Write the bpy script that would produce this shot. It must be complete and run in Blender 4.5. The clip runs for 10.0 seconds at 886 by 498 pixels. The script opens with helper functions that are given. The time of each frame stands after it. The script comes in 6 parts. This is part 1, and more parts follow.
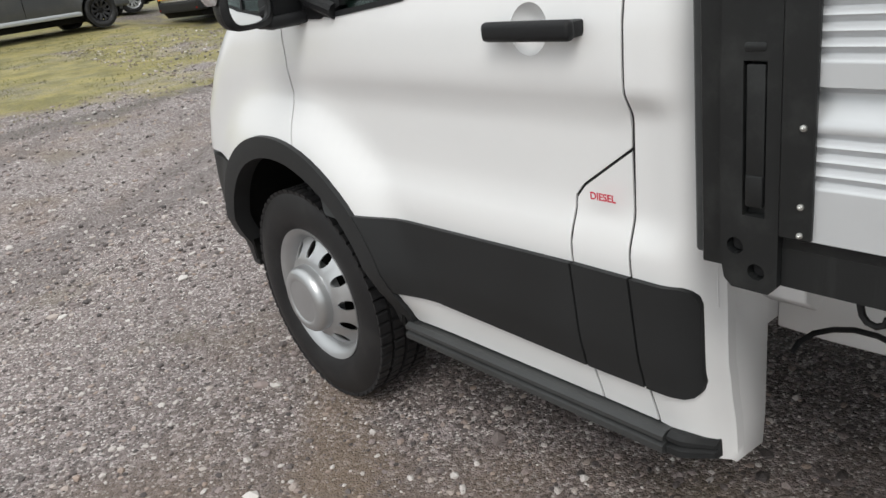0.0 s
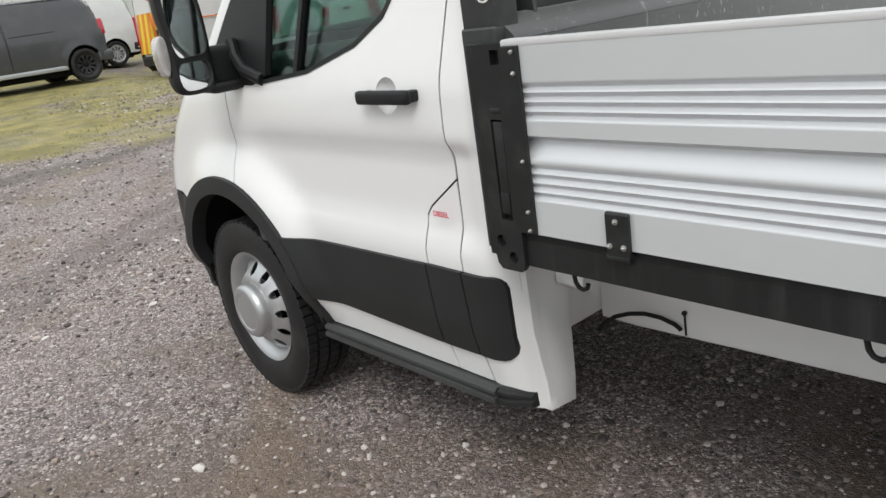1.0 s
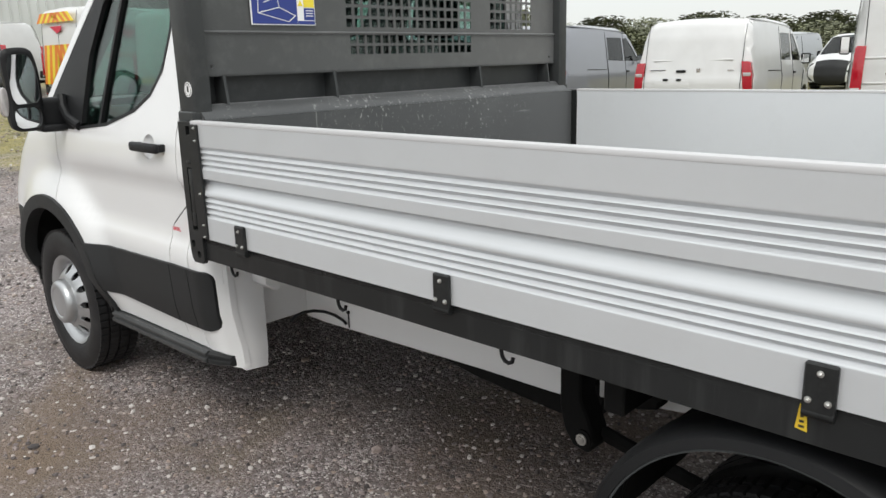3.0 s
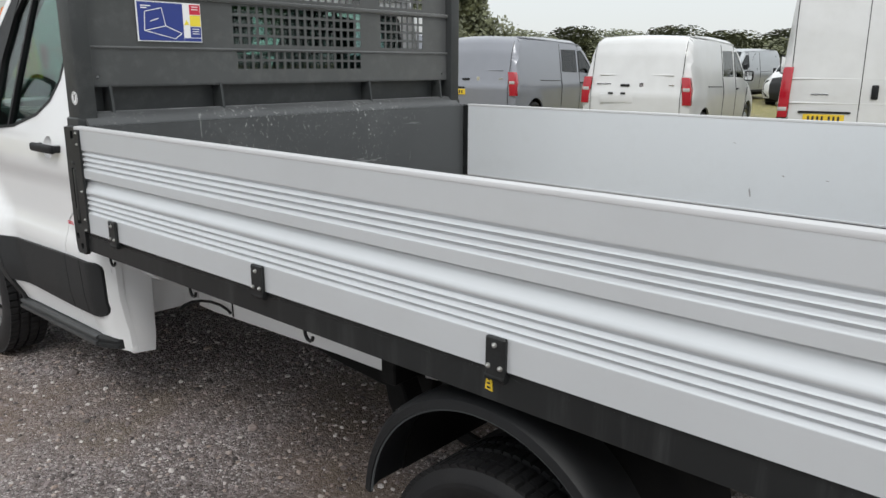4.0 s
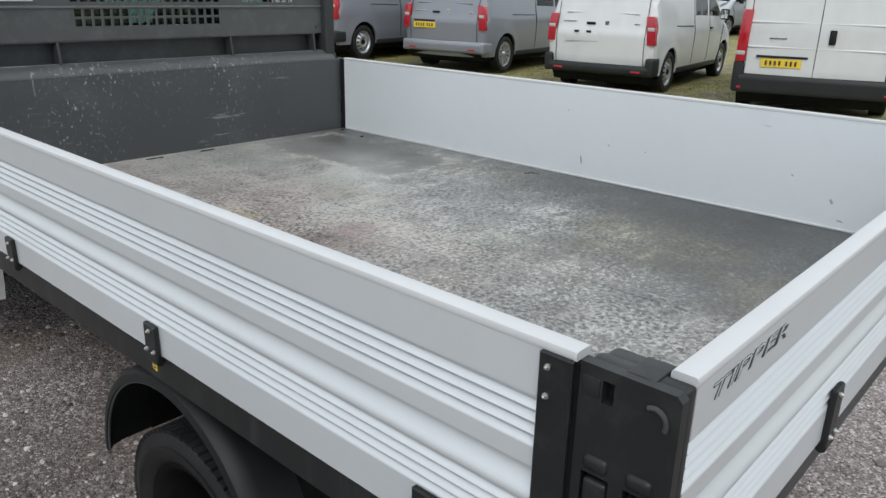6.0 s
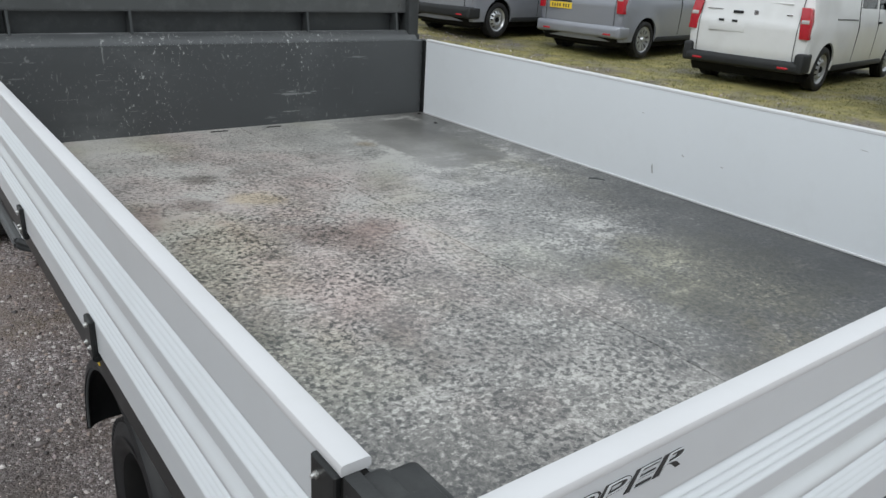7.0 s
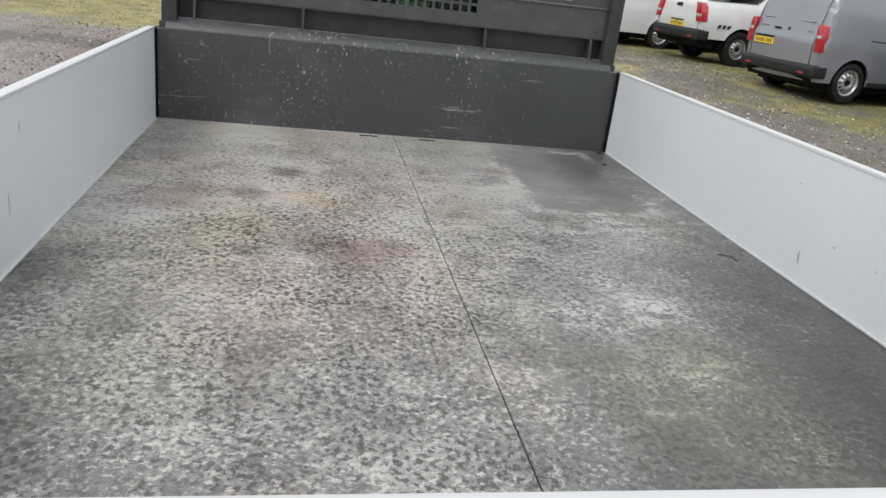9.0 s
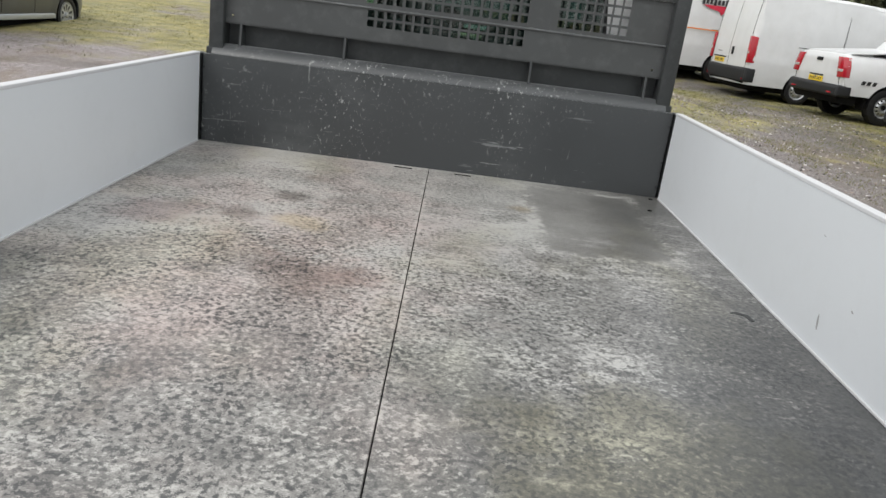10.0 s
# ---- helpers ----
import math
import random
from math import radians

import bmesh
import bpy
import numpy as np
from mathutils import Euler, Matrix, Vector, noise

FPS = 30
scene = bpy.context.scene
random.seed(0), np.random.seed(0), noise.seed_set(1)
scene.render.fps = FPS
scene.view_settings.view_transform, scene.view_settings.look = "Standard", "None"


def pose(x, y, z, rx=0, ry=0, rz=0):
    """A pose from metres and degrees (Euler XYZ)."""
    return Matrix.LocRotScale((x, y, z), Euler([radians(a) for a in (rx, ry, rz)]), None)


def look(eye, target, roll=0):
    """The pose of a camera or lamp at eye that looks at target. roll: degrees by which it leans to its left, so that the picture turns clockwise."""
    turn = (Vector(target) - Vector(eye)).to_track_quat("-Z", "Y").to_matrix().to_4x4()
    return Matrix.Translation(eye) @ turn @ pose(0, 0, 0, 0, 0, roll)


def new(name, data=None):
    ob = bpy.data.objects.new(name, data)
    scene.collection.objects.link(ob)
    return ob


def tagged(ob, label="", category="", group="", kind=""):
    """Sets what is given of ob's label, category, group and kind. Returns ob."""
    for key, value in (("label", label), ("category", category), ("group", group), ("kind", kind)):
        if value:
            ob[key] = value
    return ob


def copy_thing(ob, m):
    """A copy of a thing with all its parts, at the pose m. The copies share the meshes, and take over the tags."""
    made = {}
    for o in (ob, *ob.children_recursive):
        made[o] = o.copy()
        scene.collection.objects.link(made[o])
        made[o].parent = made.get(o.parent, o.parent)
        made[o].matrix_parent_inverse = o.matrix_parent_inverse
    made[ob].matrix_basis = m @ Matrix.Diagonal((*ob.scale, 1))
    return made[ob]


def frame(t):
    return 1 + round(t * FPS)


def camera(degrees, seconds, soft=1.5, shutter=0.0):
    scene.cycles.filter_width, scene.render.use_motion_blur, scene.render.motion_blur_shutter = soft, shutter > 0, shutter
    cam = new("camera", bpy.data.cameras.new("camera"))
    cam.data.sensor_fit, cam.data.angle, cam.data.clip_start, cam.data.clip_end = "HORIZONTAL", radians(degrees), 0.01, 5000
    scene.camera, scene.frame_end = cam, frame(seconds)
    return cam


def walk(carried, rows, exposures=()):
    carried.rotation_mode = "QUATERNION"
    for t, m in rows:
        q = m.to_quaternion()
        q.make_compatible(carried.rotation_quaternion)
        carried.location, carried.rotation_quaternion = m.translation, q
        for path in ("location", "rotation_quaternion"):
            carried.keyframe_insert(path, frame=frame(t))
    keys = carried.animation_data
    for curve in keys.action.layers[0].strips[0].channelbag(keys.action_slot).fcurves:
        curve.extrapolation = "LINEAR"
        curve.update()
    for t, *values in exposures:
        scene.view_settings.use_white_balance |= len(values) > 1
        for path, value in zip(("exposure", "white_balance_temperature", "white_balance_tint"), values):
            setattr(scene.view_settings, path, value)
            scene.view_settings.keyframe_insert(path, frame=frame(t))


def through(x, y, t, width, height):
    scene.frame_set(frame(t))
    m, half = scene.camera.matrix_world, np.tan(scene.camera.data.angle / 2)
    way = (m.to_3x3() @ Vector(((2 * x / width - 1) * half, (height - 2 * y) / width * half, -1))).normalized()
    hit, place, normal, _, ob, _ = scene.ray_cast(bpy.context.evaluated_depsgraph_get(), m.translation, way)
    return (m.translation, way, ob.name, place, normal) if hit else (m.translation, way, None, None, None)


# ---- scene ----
cam = camera(61.2, 10.0)
PATH = [
    (0, (-1.998, -0.483, 1.257), (-0.876, 1.001, 0.523), -8.5),
    (0.5, (-2.062, -0.743, 1.286), (-0.912, 0.745, 0.605), -9.1),
    (1, (-2.133, -1.053, 1.314), (-0.944, 0.428, 0.688), -8.6),
    (1.5, (-2.209, -1.325, 1.335), (-0.968, 0.128, 0.743), -8.3),
    (2, (-2.26, -1.624, 1.371), (-0.952, -0.225, 0.795), -6.8),
    (2.5, (-2.265, -1.95, 1.382), (-0.911, -0.578, 0.848), -4.0),
    (2.7, (-2.288, -2.07, 1.386), (-0.914, -0.71, 0.875), -2.9),
    (3.8, (-2.239, -2.684, 1.415), (-0.799, -1.38, 0.942), 0.1),
    (4, (-2.224, -2.776, 1.445), (-0.774, -1.485, 0.965), 0.2),
    (4.5, (-2.187, -2.943, 1.484), (-0.711, -1.695, 0.969), -0.2),
    (5, (-2.124, -3.1, 1.553), (-0.625, -1.906, 0.982), -1.1),
    (5.5, (-1.976, -3.24, 1.601), (-0.487, -2.054, 0.988), -0.1),
    (5.7, (-1.895, -3.307, 1.611), (-0.432, -2.101, 0.974), 0.6),
    (6.8, (-1.467, -3.425, 1.644), (-0.266, -1.998, 0.922), 3.0),
    (7, (-1.373, -3.455, 1.655), (-0.236, -1.98, 0.927), 3.4),
    (7.5, (-1.116, -3.56, 1.654), (-0.155, -1.975, 0.902), 5.0),
    (8, (-0.889, -3.573, 1.627), (-0.105, -1.896, 0.869), 6.4),
    (8.5, (-0.662, -3.533, 1.627), (-0.066, -1.766, 0.904), 6.9),
    (9, (-0.405, -3.527, 1.599), (-0.032, -1.69, 0.901), 6.9),
    (9.5, (-0.141, -3.519, 1.584), (0.029, -1.648, 0.896), 7.2),
    (10, (0.061, -3.429, 1.562), (0.09, -1.528, 0.943), 7.5),
]
from mathutils.geometry import delaunay_2d_cdt

walk(cam, [(t, look(eye, target, roll)) for t, eye, target, roll in PATH], [(0, -0.05, 6750, 9), (2.5, 0.04, 6800, 9), (4.0, -0.10, 6600, 9), (5.5, -0.17, 6350, 7), (7.5, -0.16, 6350, 8), (8.5, -0.05, 6550, 9), (10, 0.05, 6700, 10)])

# ---- light: bright overcast sky ----
world = bpy.data.worlds.new("overcast")
scene.world = world
world.use_nodes = True
wn = world.node_tree
wn.nodes.clear()
w_out = wn.nodes.new("ShaderNodeOutputWorld")
w_mix = wn.nodes.new("ShaderNodeMixShader")
w_sky = wn.nodes.new("ShaderNodeTexSky")
w_sky.sky_type, w_sky.sun_disc = "NISHITA", False
w_sky.sun_elevation, w_sky.sun_rotation = radians(47), radians(228)
w_b1 = wn.nodes.new("ShaderNodeBackground")
w_b1.inputs[1].default_value = 0.12
w_b2 = wn.nodes.new("ShaderNodeBackground")
w_b2.inputs[0].default_value = (0.93, 0.97, 1.0, 1)
# an overcast sky is about three times as bright overhead as at the horizon
w_dir, w_sep, w_up = wn.nodes.new("ShaderNodeTexCoord"), wn.nodes.new("ShaderNodeSeparateXYZ"), wn.nodes.new("ShaderNodeMapRange")
w_up.inputs[1].default_value, w_up.inputs[2].default_value, w_up.inputs[3].default_value, w_up.inputs[4].default_value = 0.0, 1.0, 0.90, 1.85
wn.links.new(w_dir.outputs["Generated"], w_sep.inputs[0])
wn.links.new(w_sep.outputs[2], w_up.inputs[0])
wn.links.new(w_up.outputs[0], w_b2.inputs[1])
w_mix.inputs[0].default_value = 0.85
wn.links.new(w_sky.outputs[0], w_b1.inputs[0])
wn.links.new(w_b1.outputs[0], w_mix.inputs[1])
wn.links.new(w_b2.outputs[0], w_mix.inputs[2])
wn.links.new(w_mix.outputs[0], w_out.inputs[0])
sun = new("sun", bpy.data.lights.new("sun", "SUN"))
sun.data.energy, sun.data.angle, sun.data.color = 1.5, radians(25), (1.0, 0.985, 0.965)
sun.matrix_world = look((-6.2, -5.5, 9.0), (0, 0, 0))


# ---- materials ----
def material(name, colour=(0.5, 0.5, 0.5), rough=0.5, metal=0.0, coat=0.0, vary=0.08, scale=3.0, grain=0.0, grain_scale=300.0, rough_vary=0.08, dirt=None, dirt_scale=2.0, dirt_amount=0.0, spec=0.5):
    """A principled material with large and fine variation of colour and gloss, optional dirt stains and fine bump."""
    mat = bpy.data.materials.new(name)
    mat.use_nodes = True
    t = mat.node_tree
    bsdf = t.nodes["Principled BSDF"]
    co = t.nodes.new("ShaderNodeTexCoord")
    big = t.nodes.new("ShaderNodeTexNoise")
    big.inputs["Scale"].default_value, big.inputs["Detail"].default_value = scale, 6
    t.links.new(co.outputs["Object"], big.inputs["Vector"])
    ramp = t.nodes.new("ShaderNodeMapRange")
    ramp.inputs[1].default_value, ramp.inputs[2].default_value = 0.3, 0.7
    ramp.inputs[3].default_value, ramp.inputs[4].default_value = 1 - vary, 1 + vary
    t.links.new(big.outputs["Fac"], ramp.inputs[0])
    mul = t.nodes.new("ShaderNodeVectorMath")
    mul.operation = "MULTIPLY"
    mul.inputs[0].default_value = colour
    t.links.new(ramp.outputs[0], mul.inputs[1])
    last = mul.outputs[0]
    if dirt:
        spots = t.nodes.new("ShaderNodeTexNoise")
        spots.inputs["Scale"].default_value, spots.inputs["Detail"].default_value, spots.inputs["Roughness"].default_value = dirt_scale, 8, 0.7
        t.links.new(co.outputs["Object"], spots.inputs["Vector"])
        cut = t.nodes.new("ShaderNodeMapRange")
        cut.inputs[1].default_value, cut.inputs[2].default_value, cut.inputs[4].default_value = 0.5, 0.75, dirt_amount
        t.links.new(spots.outputs["Fac"], cut.inputs[0])
        mixed = t.nodes.new("ShaderNodeMix")
        mixed.data_type = "RGBA"
        mixed.inputs[7].default_value = (*dirt, 1)
        t.links.new(cut.outputs[0], mixed.inputs[0])
        t.links.new(last, mixed.inputs[6])
        last = mixed.outputs[2]
    t.links.new(last, bsdf.inputs["Base Color"])
    gloss = t.nodes.new("ShaderNodeMapRange")
    gloss.inputs[3].default_value, gloss.inputs[4].default_value = max(0.02, rough - rough_vary), min(1, rough + rough_vary)
    t.links.new(big.outputs["Fac"], gloss.inputs[0])
    t.links.new(gloss.outputs[0], bsdf.inputs["Roughness"])
    bsdf.inputs["Metallic"].default_value = metal
    bsdf.inputs["Specular IOR Level"].default_value = spec
    bsdf.inputs["Coat Weight"].default_value = coat
    bsdf.inputs["Coat Roughness"].default_value = 0.08
    if grain:
        fine = t.nodes.new("ShaderNodeTexNoise")
        fine.inputs["Scale"].default_value, fine.inputs["Detail"].default_value = grain_scale, 3
        t.links.new(co.outputs["Object"], fine.inputs["Vector"])
        bump = t.nodes.new("ShaderNodeBump")
        bump.inputs["Strength"].default_value, bump.inputs["Distance"].default_value = grain, 0.002
        t.links.new(fine.outputs["Fac"], bump.inputs["Height"])
        t.links.new(bump.outputs[0], bsdf.inputs["Normal"])
    return mat


def glass(name, tint=(0.75, 0.85, 0.83), through=0.85):
    """Thin car glass: clear with a tint, and a real gloss at grazing angles."""
    mat = bpy.data.materials.new(name)
    mat.use_nodes = True
    t = mat.node_tree
    t.nodes.clear()
    out, mix = t.nodes.new("ShaderNodeOutputMaterial"), t.nodes.new("ShaderNodeMixShader")
    clear, shine, fres = t.nodes.new("ShaderNodeBsdfTransparent"), t.nodes.new("ShaderNodeBsdfGlossy"), t.nodes.new("ShaderNodeLayerWeight")
    clear.inputs[0].default_value = (*[c * through for c in tint], 1)
    shine.inputs["Roughness"].default_value = 0.02
    fres.inputs["Blend"].default_value = 0.5
    power, gain = t.nodes.new("ShaderNodeMath"), t.nodes.new("ShaderNodeMath")
    power.operation, gain.operation = "POWER", "MULTIPLY_ADD"
    power.inputs[1].default_value, gain.inputs[1].default_value, gain.inputs[2].default_value = 5.0, 0.92, 0.045
    t.links.new(fres.outputs["Facing"], power.inputs[0])
    t.links.new(power.outputs[0], gain.inputs[0])
    t.links.new(gain.outputs[0], mix.inputs[0])
    t.links.new(clear.outputs[0], mix.inputs[1])
    t.links.new(shine.outputs[0], mix.inputs[2])
    t.links.new(mix.outputs[0], out.inputs[0])
    return mat


WHITE = material("white_paint", (0.76, 0.765, 0.77), 0.30, coat=0.6, vary=0.02, rough_vary=0.05, dirt=(0.55, 0.53, 0.5), dirt_scale=1.5, dirt_amount=0.10)
BLACK = material("black_plastic", (0.009, 0.0095, 0.0105), 0.50, spec=0.30, vary=0.15, grain=0.25, grain_scale=900)
ARCH = material("grey_black_plastic", (0.019, 0.020, 0.021), 0.55, spec=0.32, vary=0.15, grain=0.25, grain_scale=700)
SILL = material("grey_sill_plastic", (0.042, 0.044, 0.045), 0.45, spec=0.5, vary=0.15, grain=0.2, grain_scale=700)
STEEL = material("dark_grey_powder_coat", (0.034, 0.037, 0.038), 0.46, spec=0.4, vary=0.10, grain=0.12, grain_scale=500, dirt=(0.16, 0.165, 0.16), dirt_scale=9, dirt_amount=0.22)
POST = material("near_black_powder_coat", (0.012, 0.013, 0.0135), 0.42, spec=0.35, vary=0.12, grain=0.10, grain_scale=500, dirt=(0.11, 0.115, 0.11), dirt_scale=12, dirt_amount=0.18)
RAIL = material("streaked_black_rail", (0.012, 0.013, 0.0135), 0.42, spec=0.35, vary=0.12, grain=0.10, grain_scale=500, dirt=(0.045, 0.047, 0.047), dirt_scale=5, dirt_amount=0.75)
rail_nodes = RAIL.node_tree
streaks = rail_nodes.nodes.new("ShaderNodeMapping")
streaks.inputs["Scale"].default_value = (0.1, 3.0, 0.25)
rail_nodes.links.new(next(n for n in rail_nodes.nodes if n.type == "TEX_COORD").outputs["Object"], streaks.inputs["Vector"])
rail_nodes.links.new(streaks.outputs[0], [n for n in rail_nodes.nodes if n.type == "TEX_NOISE"][1].inputs["Vector"])
ALU = material("brushed_aluminium", (0.60, 0.62, 0.64), 0.40, metal=0.32, vary=0.03, scale=1.2, dirt=(0.5, 0.5, 0.5), dirt_scale=3, dirt_amount=0.2)
INNER = material("pale_grey_panel", (0.71, 0.735, 0.76), 0.42, metal=0.15, vary=0.03, scale=1.5, dirt=(0.45, 0.45, 0.44), dirt_scale=6, dirt_amount=0.12)
CAP = material("white_capping", (0.51, 0.51, 0.52), 0.45, vary=0.03, dirt=(0.45, 0.45, 0.44), dirt_scale=14, dirt_amount=0.25)
RUBBER = material("tyre_rubber", (0.010, 0.010, 0.011), 0.55, spec=0.4, vary=0.25, scale=12, grain=0.3, grain_scale=250, dirt=(0.070, 0.068, 0.063), dirt_scale=9, dirt_amount=0.22)
RIM = material("silver_wheel_paint", (0.47, 0.48, 0.49), 0.34, metal=0.75, vary=0.06, scale=10)
DARKRIM = material("black_alloy", (0.03, 0.03, 0.032), 0.3, metal=0.5, vary=0.1)
ZINC = material("zinc_bolt", (0.6, 0.6, 0.58), 0.35, metal=0.9, vary=0.15, scale=60)
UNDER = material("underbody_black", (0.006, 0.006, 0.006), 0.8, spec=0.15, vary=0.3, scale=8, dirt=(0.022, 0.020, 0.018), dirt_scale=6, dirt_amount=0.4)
TRIM_DARK = material("cab_trim_dark_grey", (0.045, 0.05, 0.052), 0.7, vary=0.15, grain=0.2)
SEAT = material("seat_fabric", (0.06, 0.066, 0.068), 0.9, vary=0.2, scale=20, grain=0.5, grain_scale=600)
VANWHITE = material("dull_white_paint", (0.62, 0.625, 0.625), 0.32, coat=0.5, vary=0.04, rough_vary=0.06, dirt=(0.42, 0.41, 0.38), dirt_scale=2.2, dirt_amount=0.18)
SCUFF = material("grey_scuff", (0.36, 0.36, 0.36), 0.6, vary=0.15)
GREY = material("grey_metallic_paint", (0.235, 0.245, 0.275), 0.32, metal=0.25, coat=0.7, vary=0.03)
DARKGREY = material("dark_grey_paint", (0.055, 0.058, 0.065), 0.34, metal=0.3, coat=0.7, vary=0.04, dirt=(0.12, 0.115, 0.11), dirt_scale=3, dirt_amount=0.3)
SILVER = material("silver_paint", (0.42, 0.44, 0.46), 0.3, metal=0.5, coat=0.6, vary=0.03)
RED = material("red_lamp_lens", (0.40, 0.006, 0.018), 0.15, coat=1.0, vary=0.1, scale=30)
CLEAR = material("clear_lamp_lens", (0.50, 0.48, 0.47), 0.12, metal=0.3, coat=1.0, vary=0.1, scale=40)
YELLOW = material("yellow_plate", (0.72, 0.50, 0.035), 0.4, vary=0.03)
INK = material("black_print", (0.02, 0.02, 0.02), 0.5, vary=0.05)
REDPRINT = material("red_print", (0.55, 0.02, 0.05), 0.5, vary=0.05)
BLUEPRINT = material("blue_print", (0.02, 0.04, 0.22), 0.35, vary=0.05)
WHITEPRINT = material("white_print", (0.8, 0.8, 0.8), 0.4, vary=0.03)
ORANGE = material("orange_reflective", (0.75, 0.22, 0.03), 0.4, vary=0.05)
LIME = material("yellow_reflective", (0.80, 0.65, 0.05), 0.4, vary=0.05)
CHROME = material("chrome", (0.75, 0.75, 0.76), 0.12, metal=1.0, vary=0.03)
GLASS = glass("window_glass", (0.80, 0.92, 0.885), 0.88)
TINT = glass("dark_window_glass", (0.45, 0.48, 0.49), 0.8)
MIRROR = material("mirror_glass", (0.85, 0.87, 0.88), 0.03, metal=1.0, vary=0.01, rough_vary=0.01)


def floor_material():
    """Worn load floor: dark grey sheet, rubbed pale in flecks over its middle and dark at its edges, with stains."""
    mat = bpy.data.materials.new("worn_load_floor")
    mat.use_nodes = True
    t = mat.node_tree
    bsdf = t.nodes["Principled BSDF"]
    co = t.nodes.new("ShaderNodeTexCoord")

    def noise_at(scale, detail, rough, stretch=(1, 1, 1)):
        m = t.nodes.new("ShaderNodeMapping")
        m.inputs["Scale"].default_value = stretch
        t.links.new(co.outputs["Object"], m.inputs["Vector"])
        n = t.nodes.new("ShaderNodeTexNoise")
        n.inputs["Scale"].default_value, n.inputs["Detail"].default_value, n.inputs["Roughness"].default_value = scale, detail, rough
        t.links.new(m.outputs[0], n.inputs["Vector"])
        return n.outputs["Fac"]

    def ranged(src, a, b, lo=0.0, hi=1.0):
        r = t.nodes.new("ShaderNodeMapRange")
        r.inputs[1].default_value, r.inputs[2].default_value, r.inputs[3].default_value, r.inputs[4].default_value = a, b, lo, hi
        t.links.new(src, r.inputs[0])
        return r.outputs[0]

    def maths(op, a, b):
        m = t.nodes.new("ShaderNodeMath")
        m.operation = op
        for n, v in enumerate((a, b)):
            if isinstance(v, (int, float)):
                m.inputs[n].default_value = v
            else:
                t.links.new(v, m.inputs[n])
        return m.outputs[0]

    def blend(fac, a, b):
        m = t.nodes.new("ShaderNodeMix")
        m.data_type = "RGBA"
        t.links.new(fac, m.inputs[0])
        for n, v in ((6, a), (7, b)):
            if isinstance(v, tuple):
                m.inputs[n].default_value = (*v, 1)
            else:
                t.links.new(v, m.inputs[n])
        return m.outputs[2]

    def ramped(src, stops):
        r = t.nodes.new("ShaderNodeValToRGB")
        e = r.color_ramp.elements
        e[0].position, e[0].color = stops[0][0], (*stops[0][1], 1)
        e[1].position, e[1].color = stops[-1][0], (*stops[-1][1], 1)
        for pos, c in stops[1:-1]:
            e.new(pos).color = (*c, 1)
        t.links.new(src, r.inputs[0])
        return r.outputs[0]

    def centred(src, gain):
        return maths("MULTIPLY", maths("SUBTRACT", src, 0.5), gain)

    sep = t.nodes.new("ShaderNodeSeparateXYZ")
    t.links.new(co.outputs["Object"], sep.inputs[0])
    X, Y = sep.outputs[0], sep.outputs[1]
    wear = noise_at(1.3, 5, 0.6)
    coarse, flecks = noise_at(9, 5, 0.65, (1.0, 0.9, 1)), noise_at(74, 6, 0.75, (0.9, 0.85, 1))
    fine, grit = noise_at(130, 4, 0.75), noise_at(330, 2, 0.6)
    grainy = maths("ADD", maths("ADD", centred(coarse, 0.42), centred(flecks, 0.62)), maths("ADD", centred(fine, 0.50), centred(grit, 0.25)))
    # rubbed most left of the middle, smoother on the other half, unworn along both long sides
    off = maths("ABSOLUTE", maths("ADD", maths("ADD", X, 0.22), centred(noise_at(2.2, 4, 0.6), 0.9)), 0.0)
    side = ranged(off, 1.22, 0.50)
    half = ranged(maths("ADD", X, centred(wear, 0.7)), -0.06, 0.24)
    level = maths("ADD", maths("MULTIPLY", side, 0.23), maths("ADD", 0.490, centred(wear, 0.70)))
    level = maths("SUBTRACT", level, maths("MULTIPLY", maths("MULTIPLY", half, ranged(Y, -1.4, -2.3)), 0.15))
    level = maths("SUBTRACT", level, maths("MULTIPLY", half, 0.045))
    level = maths("ADD", level, ranged(Y, -2.7, -1.0, -0.09, 0.10))
    # a clean unworn patch in the front corner, crusted along its edge
    wob = centred(noise_at(7, 6, 0.75), 0.17)
    xs, ys = maths("ADD", X, wob), maths("ADD", Y, wob)
    inner = maths("MINIMUM", maths("MINIMUM", maths("SUBTRACT", xs, 0.43), maths("SUBTRACT", 0.91, xs)), maths("MINIMUM", maths("ADD", ys, 1.06), maths("SUBTRACT", -0.10, ys)))
    patch = ranged(inner, -0.02, 0.03)
    crust = maths("MULTIPLY", ranged(maths("ABSOLUTE", inner, 0.0), 0.045, 0.0), ranged(noise_at(6, 5, 0.7), 0.46, 0.58))
    calm = ranged(maths("ADD", Y, centred(wear, 1.2)), -1.5, -0.5, 1.0, 0.5)
    gain = maths("MULTIPLY", calm, maths("SUBTRACT", 1.0, maths("MAXIMUM", maths("MULTIPLY", half, 0.25), maths("MULTIPLY", patch, 0.85))))
    level = maths("ADD", maths("MULTIPLY", level, maths("SUBTRACT", 1.0, maths("MULTIPLY", patch, 0.09))), maths("MULTIPLY", crust, 0.30))
    smear = maths("MULTIPLY", ranged(noise_at(11, 8, 0.75, (0.5, 1.3, 1)), 0.52, 0.62), ranged(noise_at(1.6, 2, 0.5), 0.46, 0.56))
